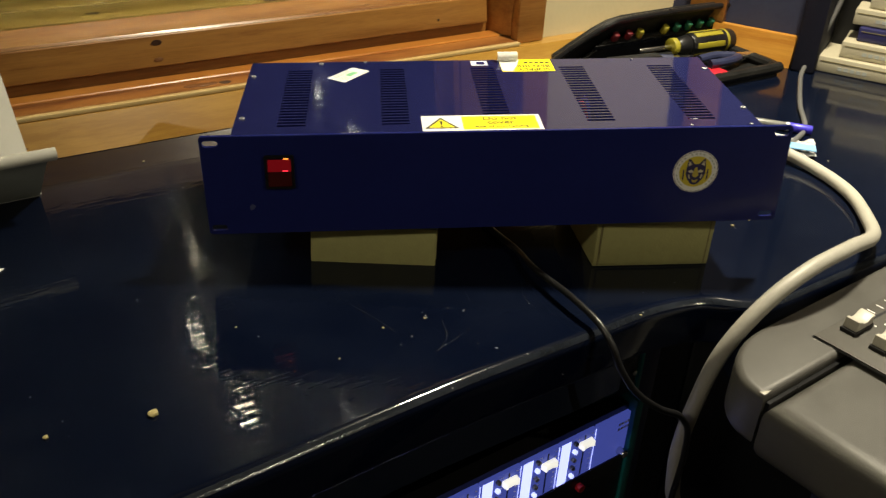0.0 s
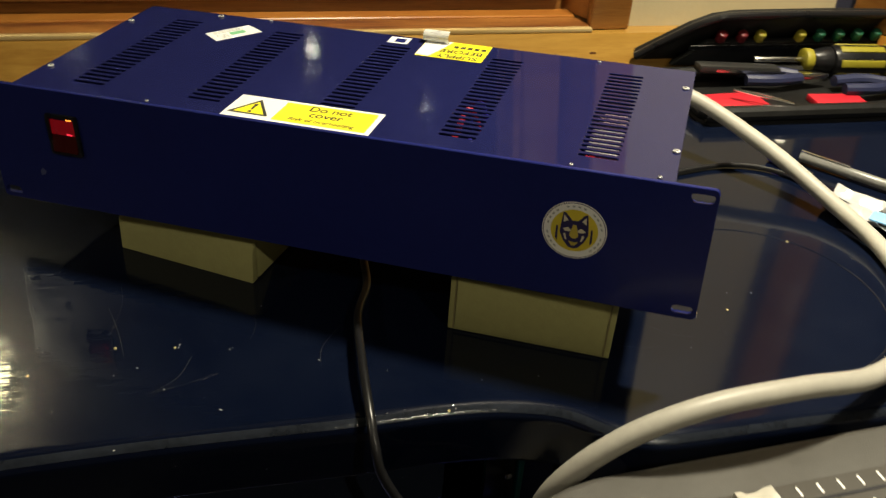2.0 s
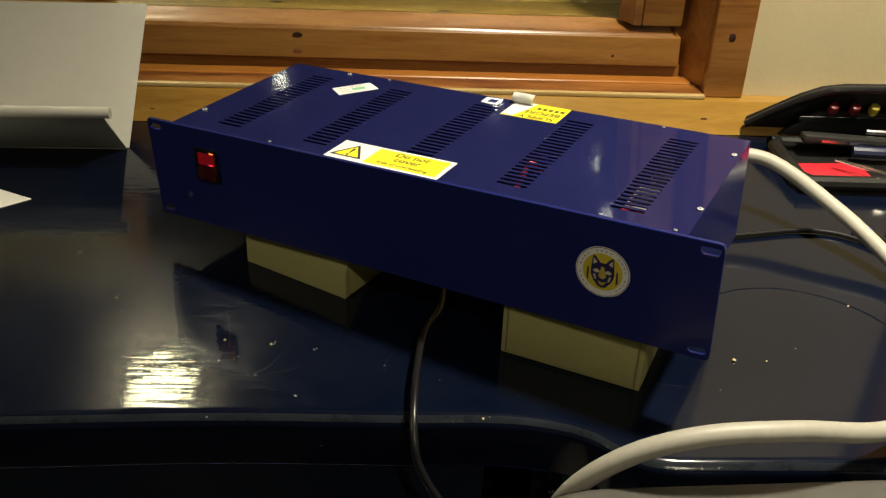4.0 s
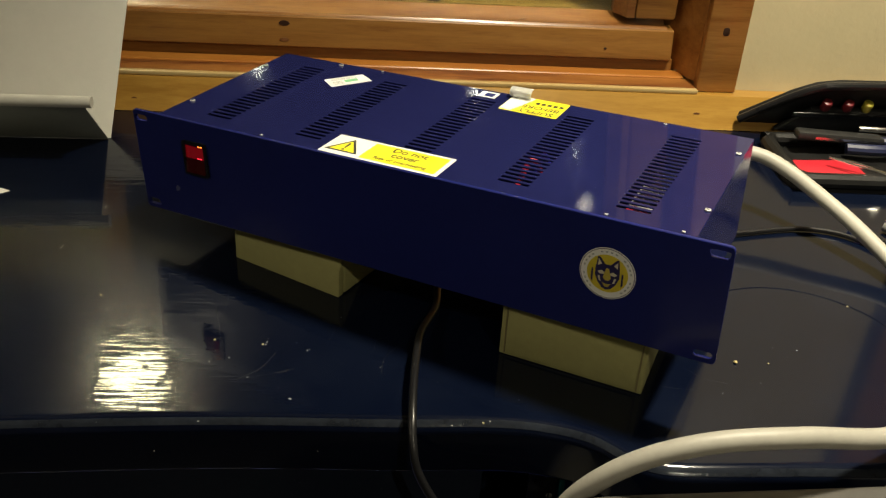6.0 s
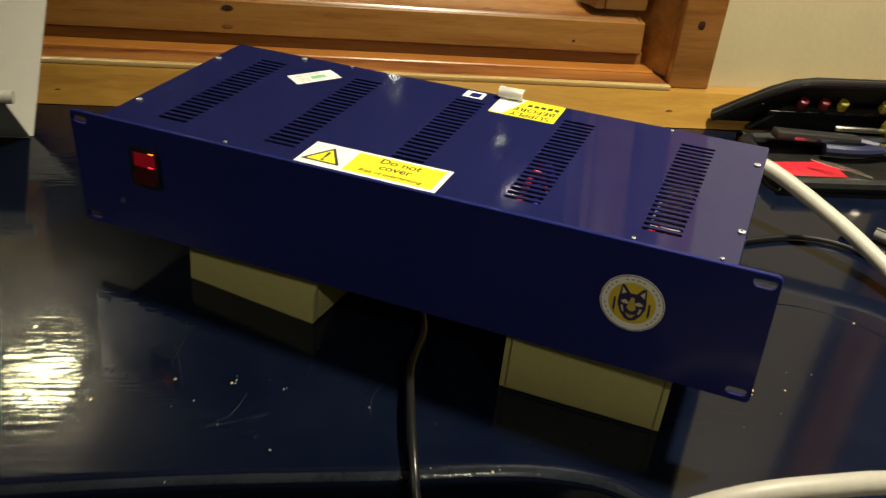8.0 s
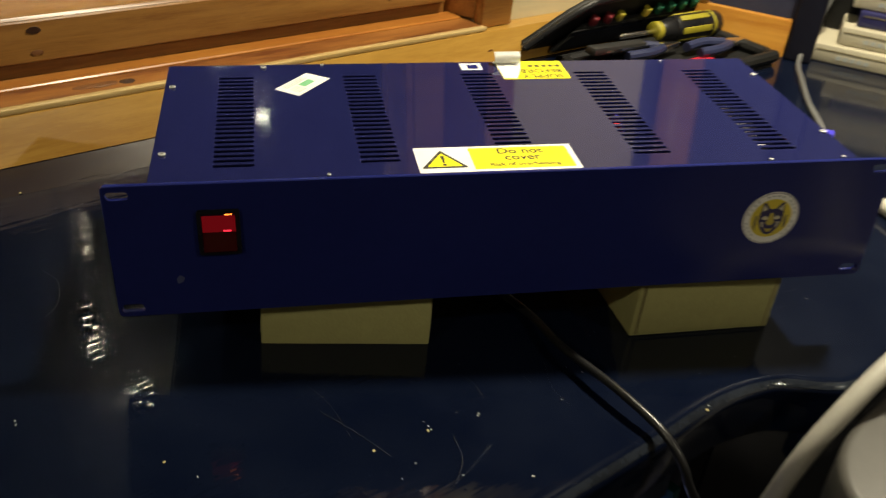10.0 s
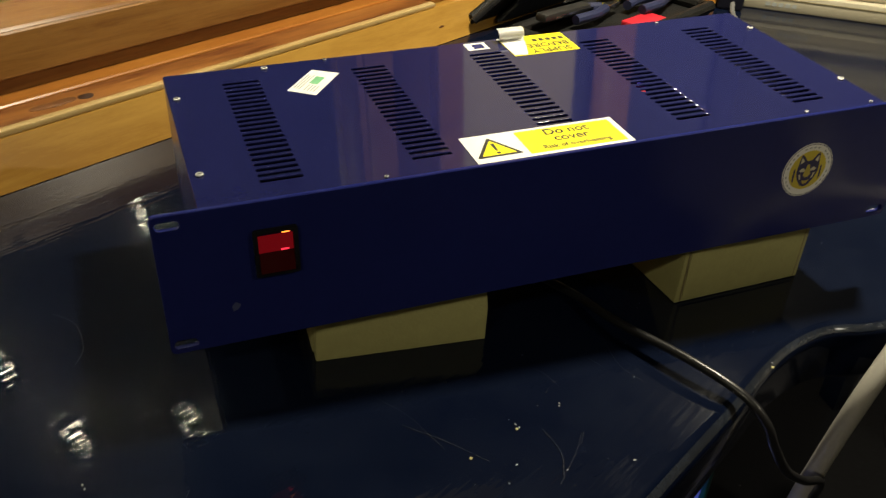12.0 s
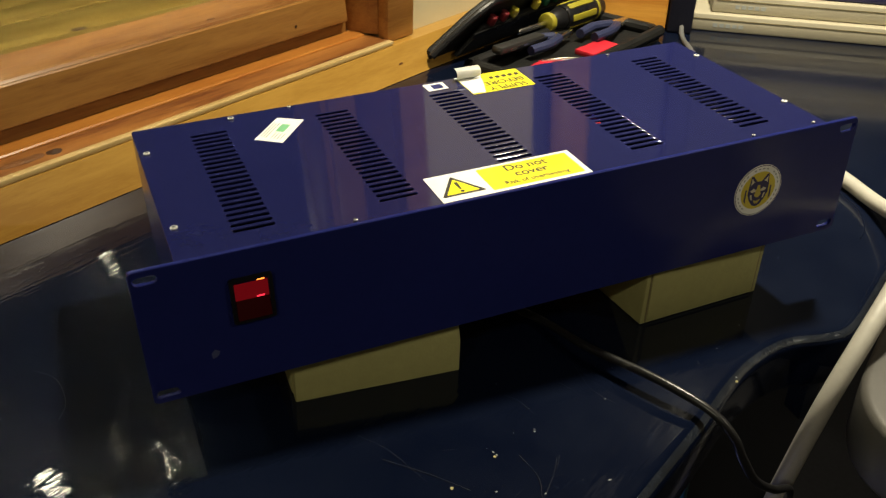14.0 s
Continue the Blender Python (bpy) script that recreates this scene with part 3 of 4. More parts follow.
for x, y, z, r, near in ((-1.62, 1.38, 1.78, 0.125, 1), (-0.232, 1.71, 1.56, 0.028, 0), (-0.40, 1.88, 1.40, 0.022, 0),
                         (-0.65, 2.85, 1.40, 0.009, 0), (0.10, 2.18, 2.0, 0.018, 0), (0.02, 1.98, 1.00, 0.018, 0), (-1.75, 4.15, 1.70, 0.032, 0), (-2.65, 3.3, 1.40, 0.036, 0), (-0.25, 4.2, 1.70, 0.018, 0)):
    spot(x, y, z, r, LAMP_GLOW if near else LAMP_GLOW_FAR, 0)

SCRATCH = surface("scratched_paint", (0.030, 0.030, 0.032), 0.6, 0, 0.3, 300)
for pts in (((0.210, -0.089), (0.200, -0.102), (0.182, -0.120)), ((0.212, -0.088), (0.206, -0.097)), ((0.108, -0.030), (0.121, -0.049), (0.132, -0.080)), ((0.263, -0.016), (0.261, -0.042), (0.268, -0.060)),
            ((0.206, -0.028), (0.212, -0.036), (0.215, -0.050)), ((0.455, 0.062), (0.472, 0.057), (0.489, 0.060)), ((0.430, 0.030), (0.452, 0.033), (0.468, 0.040)), ((0.245, -0.030), (0.249, -0.038)), ((0.150, -0.060), (0.158, -0.062))):
    part("scratch", tube([(x, y, -0.00003) for x, y in pts], 0.00007, 5, 6), SCRATCH, desk, "fine scratch in the paint")
DUST = surface("pale_dust", (0.26, 0.26, 0.25), 0.9, 0, 0.3, 400)
rng = random.Random(11)
seen = [(0.177, -0.072), (-0.052, -0.052), (0.156, -0.112), (0.165, -0.101), (0.209, -0.063), (0.264, -0.054), (0.357, -0.066), (0.488, 0.047), (-0.050, 0.151), (-0.051, -0.055), (0.048, -0.102), (0.178, -0.075),
        (0.229, -0.116), (0.191, -0.165), (0.190, -0.112), (-0.069, -0.199), (-0.097, -0.174), (0.489, 0.084), (0.526, 0.129), (0.208, -0.065)]
specks = bmesh.new()
for i in range(150):
    x, y = seen[i] if i < len(seen) else (rng.uniform(-0.30, 0.62), rng.uniform(-0.26, 0.22))
    if i >= len(seen) and (y < -0.235 + 0.62 * (x + 0.05) - 0.12 or y > 0.19 + 0.5 * x):
        continue
    r = rng.uniform(0.00035, 0.0007) if i < len(seen) else rng.uniform(0.00010, 0.00030)
    m = Matrix.Translation((x, y, r * 0.35)) @ Matrix.Rotation(rng.uniform(0, 3.1), 4, "Z") @ Matrix.Diagonal((r * rng.uniform(1, 2.2), r, r * 0.5, 1))
    bmesh.ops.create_icosphere(specks, subdivisions=1, radius=1.0, matrix=m)
tagged(part("dust", specks, DUST), "pale dust specks scattered over the desk", "dust", kind="stuff")

# ---- the blue rack unit ----
unit = empty("rack_unit", LEVEL, "navy blue rack unit with vented lid propped on cardboard boxes", "rack unit")
PW, PH = 0.4826, 0.0881
UP = Matrix(((1, 0, 0, 0), (0, 0, -1, 0), (0, 1, 0, 0), (0, 0, 0, 1)))   # an outline in x, y stands up in x, z, its thickness towards the front
slots = [rounded(cx - 0.0068, cx + 0.0068, cz - 0.0032, cz + 0.0032, 0.0031, 4) for cx in (0.0085, PW - 0.0085) for cz in (0.0065, PH - 0.0065)]
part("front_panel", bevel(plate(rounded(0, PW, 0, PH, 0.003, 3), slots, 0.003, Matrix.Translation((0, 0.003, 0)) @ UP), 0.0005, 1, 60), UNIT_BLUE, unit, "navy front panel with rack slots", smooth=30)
CX0, CX1, CD, CT = 0.0245, 0.4580, 0.1775, 0.0870
vents = []
for k in range(5):
    vx = 0.0595 + 0.0852 * k
    for j in range(22):
        vy = 0.0205 + 0.00625 * j
        if k == 2 and vy < 0.037:
            continue
        vents.append(rounded(vx, vx + 0.0235, vy, vy + 0.0031, 0.0012, 2))
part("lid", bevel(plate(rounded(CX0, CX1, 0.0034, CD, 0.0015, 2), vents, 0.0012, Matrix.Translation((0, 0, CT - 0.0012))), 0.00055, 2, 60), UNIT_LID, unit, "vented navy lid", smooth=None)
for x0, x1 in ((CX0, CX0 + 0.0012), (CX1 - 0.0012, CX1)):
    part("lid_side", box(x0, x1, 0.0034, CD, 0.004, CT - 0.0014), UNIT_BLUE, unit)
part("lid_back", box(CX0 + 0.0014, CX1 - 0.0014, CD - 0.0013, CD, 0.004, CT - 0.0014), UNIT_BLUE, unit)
part("chassis_tray", box(CX0 + 0.002, CX1 - 0.002, 0.004, CD - 0.002, 0.001, 0.0035), DARK_INSIDE, unit, "dark metal tray")
board = part("circuit_board", box(0.29, 0.44, 0.02, 0.15, 0.012, 0.0136), surface("dark_circuit_board", (0.015, 0.03, 0.02), 0.5), unit, "dark circuit board")
part("transformer", box(0.400, 0.428, 0.048, 0.088, 0.014, 0.076, 0.004), surface("transformer_foil", (0.25, 0.24, 0.23), 0.5, 0.3, 0.3, 90), unit, "foil wrapped transformer")
part("capacitor", rod(0.011, 0.014, 0.074, 20, 0.002, pose(0.413, 0.108, 0)), surface("capacitor_sleeve", (0.25, 0.18, 0.20), 0.35), unit)
part("capacitor", rod(0.008, 0.014, 0.050, 18, 0.002, pose(0.330, 0.060, 0)), BLUE_GREY, unit)
part("wire", tube([(0.31, 0.03, 0.03), (0.316, 0.060, 0.070), (0.323, 0.074, 0.080), (0.335, 0.080, 0.03)], 0.0022, 8), RED_TOOL, unit, "red wire")
part("wire", tube([(0.33, 0.035, 0.03), (0.322, 0.078, 0.070), (0.328, 0.083, 0.080), (0.340, 0.085, 0.02)], 0.0018, 8), PEN_BLUE, unit, "blue wire")
part("wire", tube([(0.40, 0.02, 0.03), (0.402, 0.036, 0.070), (0.410, 0.043, 0.074), (0.42, 0.04, 0.03)], 0.0022, 8), RED_TOOL, unit, "red wire")
for x, y in ((0.0295, 0.1385), (0.0303, 0.0381), (0.0899, 0.1712), (0.1317, 0.1745), (0.3905, 0.1728), (0.4535, 0.1428), (0.4552, 0.0428), (0.449, 0.0065), (0.399, 0.0062), (0.125, 0.0062)):
    big = y > 0.01 and (x < 0.1 or x > 0.44)
    r = 0.0023 if big else 0.0013
    screw = part("screw", rod(r, 0, 0.0012, 16, 0.0005, pose(x, y, CT)), SCREW, unit, "zinc cross-head screw")
    part("cross_slot", merged(box(-r * 0.6, r * 0.6, -0.0003, 0.0003, 0.00121, 0.00128), box(-0.0003, 0.0003, -r * 0.6, -0.0004, 0.00121, 0.00128), box(-0.0003, 0.0003, 0.0004, r * 0.6, 0.00121, 0.00128)),
         DARK_INSIDE, screw, m=pose(x, y, CT, 0, 0, 35), smooth=None)
# rocker switch
switch = part("switch", plate(rounded(0.0498, 0.0736, 0.0420, 0.0712, 0.0015, 3), [rounded(0.0522, 0.0712, 0.0445, 0.0690, 0.0008, 2)], 0.0018, UP), BLACK_PLASTIC, unit, "black bezel of a rocker switch")
part("rocker_lower", prism([(-0.0007, 0.0447), (-0.0030, 0.0447), (-0.0008, 0.0566), (-0.0007, 0.0566)], 0.0524, 0.0710, 0.0003, m=Matrix(((0, 0, 1, 0), (1, 0, 0, 0), (0, 1, 0, 0), (0, 0, 0, 1)))), RED_LENS, switch, "dark red lower half")
part("rocker_upper", prism([(-0.0003, 0.0568), (-0.0010, 0.0568), (-0.0005, 0.0672), (-0.0003, 0.0672)], 0.0524, 0.0710, 0.0002, m=Matrix(((0, 0, 1, 0), (1, 0, 0, 0), (0, 1, 0, 0), (0, 0, 0, 1)))), RED_LIT, switch, "glowing red upper half")
part("neon", box(0.0652, 0.0694, -0.0010, -0.0003, 0.0675, 0.0687, 0.0003), RED_SPOT, switch, "bright orange neon")
part("neon", box(0.0640, 0.0684, -0.0014, -0.0009, 0.0571, 0.0580, 0.0002), RED_DOT, switch)
# round badge
badge = part("badge", prism(circle(0, 0, 0.0191, 48), 0, 0.0003, 0, m=pose(0.4057, 0, 0.0483, 90, 0, 0)), WHITE_LABEL, unit, "round white and yellow sticker with a dark blue emblem", smooth=None)
BM = pose(0.4057, -0.0003, 0.0483, 90, 0, 0)
part("badge_field", prism(circle(0, 0, 0.0140, 40), 0, 0.0001, 0, m=BM), surface("mustard_print", (0.62, 0.50, 0.04), 0.45), badge, smooth=None)
part("badge_rim", plate(circle(0, 0, 0.0186, 48), [circle(0, 0, 0.0182, 48)], 0.0001, BM), BLUE_INK, badge, smooth=None)
bars = []
for i in range(26):
    a = radians(-60 + 300 * i / 25) if i % 5 else None
    if a is not None:
        bars.append(prism([(-0.0008, -0.0005), (0.0008, -0.0005), (0.0008, 0.0005), (-0.0008, 0.0005)], 0, 0.0001, 0,
                    m=BM @ pose(0.0161 * math.cos(a), 0.0161 * math.sin(a), 0, 0, 0, math.degrees(a) + 90)))
part("badge_writing", merged(*bars), GREY_INK, badge, smooth=None)
shapes = [prism(s, 0.0001, 0.0002, 0, m=BM) for s in (
    [(-0.0082, 0.0030), (-0.0072, 0.0118), (-0.0054, 0.0112), (-0.0018, 0.0068), (0.0018, 0.0068), (0.0054, 0.0112), (0.0072, 0.0118), (0.0082, 0.0030), (0.0084, -0.0020), (0.0062, -0.0072), (0.0030, -0.0112), (0, -0.0122),
     (-0.0030, -0.0112), (-0.0062, -0.0072), (-0.0084, -0.0020)],
    [(-0.0108, 0.0020), (-0.0097, 0.0020), (-0.0096, -0.0085), (-0.0110, -0.0060)], [(0.0108, 0.0020), (0.0097, 0.0020), (0.0096, -0.0085), (0.0110, -0.0060)])]
part("badge_emblem", merged(*shapes), BLUE_INK, badge, smooth=None)
part("badge_light", merged(*[prism(s, 0.0002, 0.00026, 0, m=BM) for s in (
    [(-0.0068, 0.0050), (-0.0066, 0.0100), (-0.0040, 0.0068)], [(0.0068, 0.0050), (0.0066, 0.0100), (0.0040, 0.0068)],
    [(-0.0068, 0.0004), (-0.0040, 0.0020), (-0.0018, 0.0004), (-0.0024, -0.0008), (-0.0052, -0.0010)], [(0.0068, 0.0004), (0.0040, 0.0020), (0.0018, 0.0004), (0.0024, -0.0008), (0.0052, -0.0010)],
    [(-0.0064, -0.0028), (-0.0050, -0.0024), (-0.0040, -0.0068), (-0.0052, -0.0062)], [(0.0064, -0.0028), (0.0050, -0.0024), (0.0040, -0.0068), (0.0052, -0.0062)])]),
     surface("pale_print", (0.60, 0.56, 0.42), 0.5), badge, smooth=None)
part("badge_muzzle", merged(*[prism(s, 0.0002, 0.00026, 0, m=BM) for s in (
    [(-0.0009, 0.0040), (0.0009, 0.0040), (0.0028, -0.0034), (0.0010, -0.0052), (-0.0010, -0.0052), (-0.0028, -0.0034)], [(-0.0030, -0.0072), (0, -0.0080), (0.0030, -0.0072), (0.0012, -0.0100), (-0.0012, -0.0100)])]),
     surface("ochre_print", (0.50, 0.40, 0.06), 0.5), badge, smooth=None)
# warning label
LT = CT + 0.00005
label = part("warning_label", box(0.1775, 0.2763, 0.0040, 0.0366, LT, LT + 0.0002), WHITE_LABEL, unit, "white and yellow do-not-cover warning label", smooth=None)
part("yellow_field", prism(rounded(0.2110, 0.2728, 0.0068, 0.0340, 0.0006, 2), LT + 0.0002, LT + 0.00028), YELLOW_LABEL, label, smooth=None)


def triangle(cx, cy, s, r):
    pts = []
    for a in (90, 210, 330):
        c = (cx + s * math.cos(radians(a)), cy + s * 0.93 * math.sin(radians(a)))
        for d in (-50, 0, 50):
            pts.append((c[0] + r * math.cos(radians(a + d)), c[1] + r * math.sin(radians(a + d))))
    return pts


part("triangle_border", prism(triangle(0.1935, 0.0172, 0.0148, 0.0008), LT + 0.0002, LT + 0.00027), INK, label, smooth=None)
part("triangle_field", prism(triangle(0.1935, 0.0172, 0.0112, 0.0006), LT + 0.00028, LT + 0.00033), YELLOW_LABEL, label, smooth=None)
part("exclamation_mark", merged(prism([(0.1923, 0.0248), (0.1947, 0.0248), (0.1941, 0.0160), (0.1929, 0.0160)], LT + 0.00034, LT + 0.00038), prism(circle(0.1935, 0.0135, 0.0013, 14), LT + 0.00034, LT + 0.00038)), INK, label, smooth=None)
part("lettering", lettering("Do not", 0.0098, pose(0.2425, 0.0288, LT + 0.00033)), INK, label, "black print", smooth=None)
part("lettering", lettering("cover", 0.0098, pose(0.2425, 0.0205, LT + 0.00033)), INK, label, "black print", smooth=None)
part("lettering", lettering("Risk of overheating", 0.0056, pose(0.2425, 0.0118, LT + 0.00033)), INK, label, "small black print", smooth=None)
# yellow label at the back, with a peeled corner
ylab = part("supply_label", prism(rounded(0.2600, 0.3103, 0.1425, 0.1765, 0.0012, 3), LT, LT + 0.0002), YELLOW_LABEL, unit, "yellow caution label, half peeled to white", smooth=None)
part("peeled_patch", prism([(0.2603, 0.1445), (0.2700, 0.1432), (0.2760, 0.1600), (0.2800, 0.1762), (0.2603, 0.1762)], LT + 0.0002, LT + 0.0003), WHITE_LABEL, ylab, smooth=None)
for text, y, x in (("SUPPLY", 0.1478, 0.2905), ("BEFORE", 0.1575, 0.2915), ("OPENING", 0.1670, 0.2950)):
    if text == "OPENING":
        part("print_bars", merged(*[box(0.2835 + 0.0052 * i, 0.2835 + 0.0052 * i + 0.0036, 0.1645, 0.1690, LT + 0.00031, LT + 0.00035) for i in range(5)]), INK, ylab, smooth=None)
    else:
        part("lettering", lettering(text, 0.0094, pose(x, y, LT + 0.00033, 0, 0, 180)), INK, ylab, "black print", smooth=None)
curl = bmesh.new()
rows = []
for i in range(10):
    a = radians(-20 + 24 * i)
    rows.append([curl.verts.new((x, 0.1740 - 0.0042 * math.sin(a) * (1 + 0.25 * x / 0.27), CT + 0.0046 - 0.0042 * math.cos(a))) for x in (0.2585, 0.2650, 0.2715, 0.2780)])
for a, b in zip(rows, rows[1:]):
    for k in range(3):
        curl.faces.new((a[k], a[k + 1], b[k + 1], b[k]))
bmesh.ops.solidify(curl, geom=curl.faces[:], thickness=0.0003)
part("peeled_curl", curl, WHITE_LABEL, ylab, "curled white strip of label")
slab = part("small_label", box(0.2325, 0.2483, 0.1610, 0.1738, LT, LT + 0.0002), WHITE_LABEL, unit, "small white label", smooth=None)
part("dark_field", box(0.2375, 0.2455, 0.1632, 0.1712, LT + 0.0002, LT + 0.00026), UNIT_BLUE, slab, smooth=None)
gl = [(0.0970, 0.1320), (0.1195, 0.1602), (0.1357, 0.1497), (0.1130, 0.1200)]
glab = part("test_label", prism(gl, LT, LT + 0.0002), WHITE_LABEL, unit, "white test label with green print", smooth=None)
GM = pose(0.1163, 0.1405, LT + 0.0002, 0, 0, 52)
part("green_print", merged(box(-0.003, 0.009, -0.004, 0.002, 0, 0.00005)), GREEN_INK, glab, m=GM, smooth=None)
part("print_bars", merged(*[box(-0.014 + 0.0006 * (i % 3), 0.010 - 0.002 * (i % 2), 0.0036 + 0.0019 * i, 0.0036 + 0.0019 * i + 0.0008, 0, 0.00005) for i in range(3)],
                          *[box(-0.014, -0.005, -0.0066 + 0.0022 * i, -0.0066 + 0.0022 * i + 0.0008, 0, 0.00005) for i in range(4)]), GREY_INK, glab, m=GM, smooth=None)
part("paint_chip", prism([(0.0355, 0.0), (0.0385, 0.0012), (0.0400, 0.004), (0.0372, 0.006), (0.0350, 0.0035)], 0, 0.0001, 0, m=pose(0, -0.00005, 0.022, 90, 0, 0)), surface("worn_blue", (0.06, 0.07, 0.16), 0.6), unit, smooth=None)

# ---- cardboard boxes under it ----
def carton(x, y, turn, w, d, h, r, seam, note):
    c = empty("cardboard_box", pose(x, y, 0, 0, 0, turn), note, "cardboard box", "boxes under the unit")
    part("body", box(0, w, 0 if seam else 0.0064, d, 0.0003, h, r, 3), CARD, c)
    if not seam:
        part("flap", prism([(0.0, 0.0003), (0.0004, h * 0.70), (0.0046, h - 0.0003), (0.0062, h - 0.0003), (0.0062, 0.0003)], 0.0008, w - 0.0008, 0.0010, 3, m=to_wall), CARD, c, "front flap folded back along its top")
    else:
        part("flap", box(w * 0.045, w * 0.955, -0.0009, -0.0002, 0.003, h - 0.002, 0.0003), CARD, c, "tucked front flap")
        for x0 in (w * 0.032, w * 0.958):
            part("seam", box(x0, x0 + 0.0010, -0.0005, 0.0, 0.002, h - 0.001), CARD_EDGE, c)
    return c


carton(0.0812, 0.0112, -3.2, 0.1095, 0.115, 0.0338, 0.0026, False, "low khaki cardboard box with soft corners under the rack unit")
carton(0.3300, 0.0068, 3.8, 0.1075, 0.120, 0.0445, 0.0009, True, "taller khaki cardboard box with a tucked flap under the rack unit")

# ---- cables ----
mains = empty("mains_cable", pose(0.26, 0.06, 0), "black mains cable running from under the unit over the desk edge", "cable")
mains_line = [(0.225, 0.160, 0.003), (0.237, 0.100, 0.003), (0.2496, 0.062, 0.0035), (0.265, 0.028, 0.0045), (0.2745, -0.014, 0.0095), (0.2947, -0.0593, 0.0125), (0.312, -0.093, 0.0085), (0.3215, -0.1085, -0.003),
              (0.329, -0.114, -0.020), (0.346, -0.113, -0.045), (0.370, -0.108, -0.066), (0.396, -0.100, -0.084), (0.412, -0.085, -0.130), (0.415, -0.07, -0.25)]
part("sheath", tube([(x - 0.26, y - 0.06, z) for x, y, z in mains_line], 0.0029, 12, 10), BLACK_CABLE, mains)
white = empty("thick_cable", pose(0.6, 0.1, 0), "thick cream multicore cable looping over the desk", "cable")
white_line = [(0.372, 0.186, 0.060), (0.374, 0.245, 0.060), (0.392, 0.315, 0.060), (0.4453, 0.347, 0.0596), (0.5203, 0.3163, 0.0396), (0.5826, 0.2748, 0.0175), (0.6244, 0.2196, 0.0090), (0.6374, 0.1546, 0.0088), (0.6247, 0.0858, 0.0107),
              (0.5926, 0.0243, 0.0265), (0.5451, -0.0228, 0.0414), (0.495, -0.0558, 0.039), (0.4538, -0.076, 0.0177), (0.4229, -0.0857, -0.0234), (0.4123, -0.0832, -0.0767), (0.4093, -0.0770, -0.1343),
              (0.4164, -0.0690, -0.1893), (0.426, -0.0640, -0.2456), (0.43, -0.06, -0.45)]
part("sheath", tube([(x - 0.6, y - 0.1, z - 0.0018) for x, y, z in white_line], 0.0068, 16, 10), CREAM_PLASTIC, white)

# ---- white leaflet holder and paper at the window ----
hold = empty("card_holder", pose(-0.178, 0.130, 0, 0, 0, 30.6), "white folded card holder leaning against the window", "card holder")
side = Matrix(((0, 0, 1, 0), (1, 0, 0, 0), (0, 1, 0, 0), (0, 0, 0, 1)))
part("back_panel", prism([(0.001, 0.0006), (0.0025, 0.0006), (0.142, 0.1185), (0.1405, 0.1195)], -0.30, 0.0, 0.0003, m=side), WHITE_CARD, hold, "white leaning panel")
part("front_flap", prism([(-0.0015, 0.0006), (0.0, 0.0006), (-0.059, 0.0615), (-0.0605, 0.0605)], -0.30, -0.002, 0.0003, m=side), SHADED_CARD, hold, "front flap of the white card, its shade painted in grey")
part("lip", tube([(0.006, -0.0600, 0.0655), (-0.30, -0.0600, 0.0655)], 0.0058, 14, 1), WHITE_CARD, hold, "rounded white lip")
sheet = tagged(part("paper_sheet", prism([(-0.168, -0.007), (-0.44, -0.02), (-0.42, -0.20), (-0.205, -0.115)], 0.0004, 0.0008), PAPER, smooth=None), "white sheet of paper lying on the desk", "paper")

# ---- small marks on the desk ----
for x, y, s in ((-0.012, -0.193, 0.0040), (-0.075, -0.215, 0.0022), (0.488, 0.088, 0.0018), (0.176, -0.076, 0.0010), (0.354, -0.070, 0.0012), (0.143, -0.090, 0.0012), (0.03, -0.09, 0.001), (0.11, -0.13, 0.0009),
                (0.553, 0.215, 0.0011), (0.60, 0.30, 0.0016), (0.66, 0.25, 0.0012), (0.51, 0.10, 0.0009), (0.05, 0.26, 0.0012), (-0.10, 0.21, 0.0014)):
    bm = bmesh.new()
    bmesh.ops.create_icosphere(bm, subdivisions=2, radius=s)
    for v in bm.verts:
        v.co = v.co * (0.8 + 0.5 * noise.noise(v.co * 900 + Vector((x, y, 0)) * 50))
        v.co.z *= 0.6
    tagged(part("crumb", bm, CRUMB, m=pose(x, y, s * 0.45)), "tiny pale crumb lying on the desk", "crumb", "crumbs on the desk")
for pts in ([(-0.065, 0.10, 0.0005), (-0.052, 0.085, 0.0007), (-0.048, 0.060, 0.0005), (-0.053, 0.045, 0.0005)], [(0.115, -0.055, 0.0004), (0.135, -0.075, 0.0006), (0.152, -0.095, 0.0004)],
            [(0.19, -0.08, 0.0004), (0.192, -0.10, 0.0006), (0.185, -0.118, 0.0004)]):
    tagged(part("hair", tube(pts, 0.00007, 5, 6), HAIR), "fine pale hair lying on the desk", "hair", "hairs on the desk")

# ---- tool kit in the corner ----
KIT = pose(0.475, 0.412, 0, 0, 0, 29)
kit = empty("tool_case", KIT, "open black zip tool case with screwdrivers and red handled pliers", "tool case")
part("tray", plate(rounded(0, 0.29, 0, 0.115, 0.018, 6), [], 0.004, Matrix.Translation((0, 0, 0.0004))), BLACK_CLOTH, kit, "black nylon tray")
part("tray_rim", tube([(x, y, 0.011) for x, y in rounded(0.006, 0.284, 0.006, 0.109, 0.016, 4)] + [(0.284, 0.093, 0.011)], 0.008, 10, 2), BLACK_CLOTH, kit, "padded zip rim")
LID = pose(0, 0.163, 0.0, 118, 0, 0)
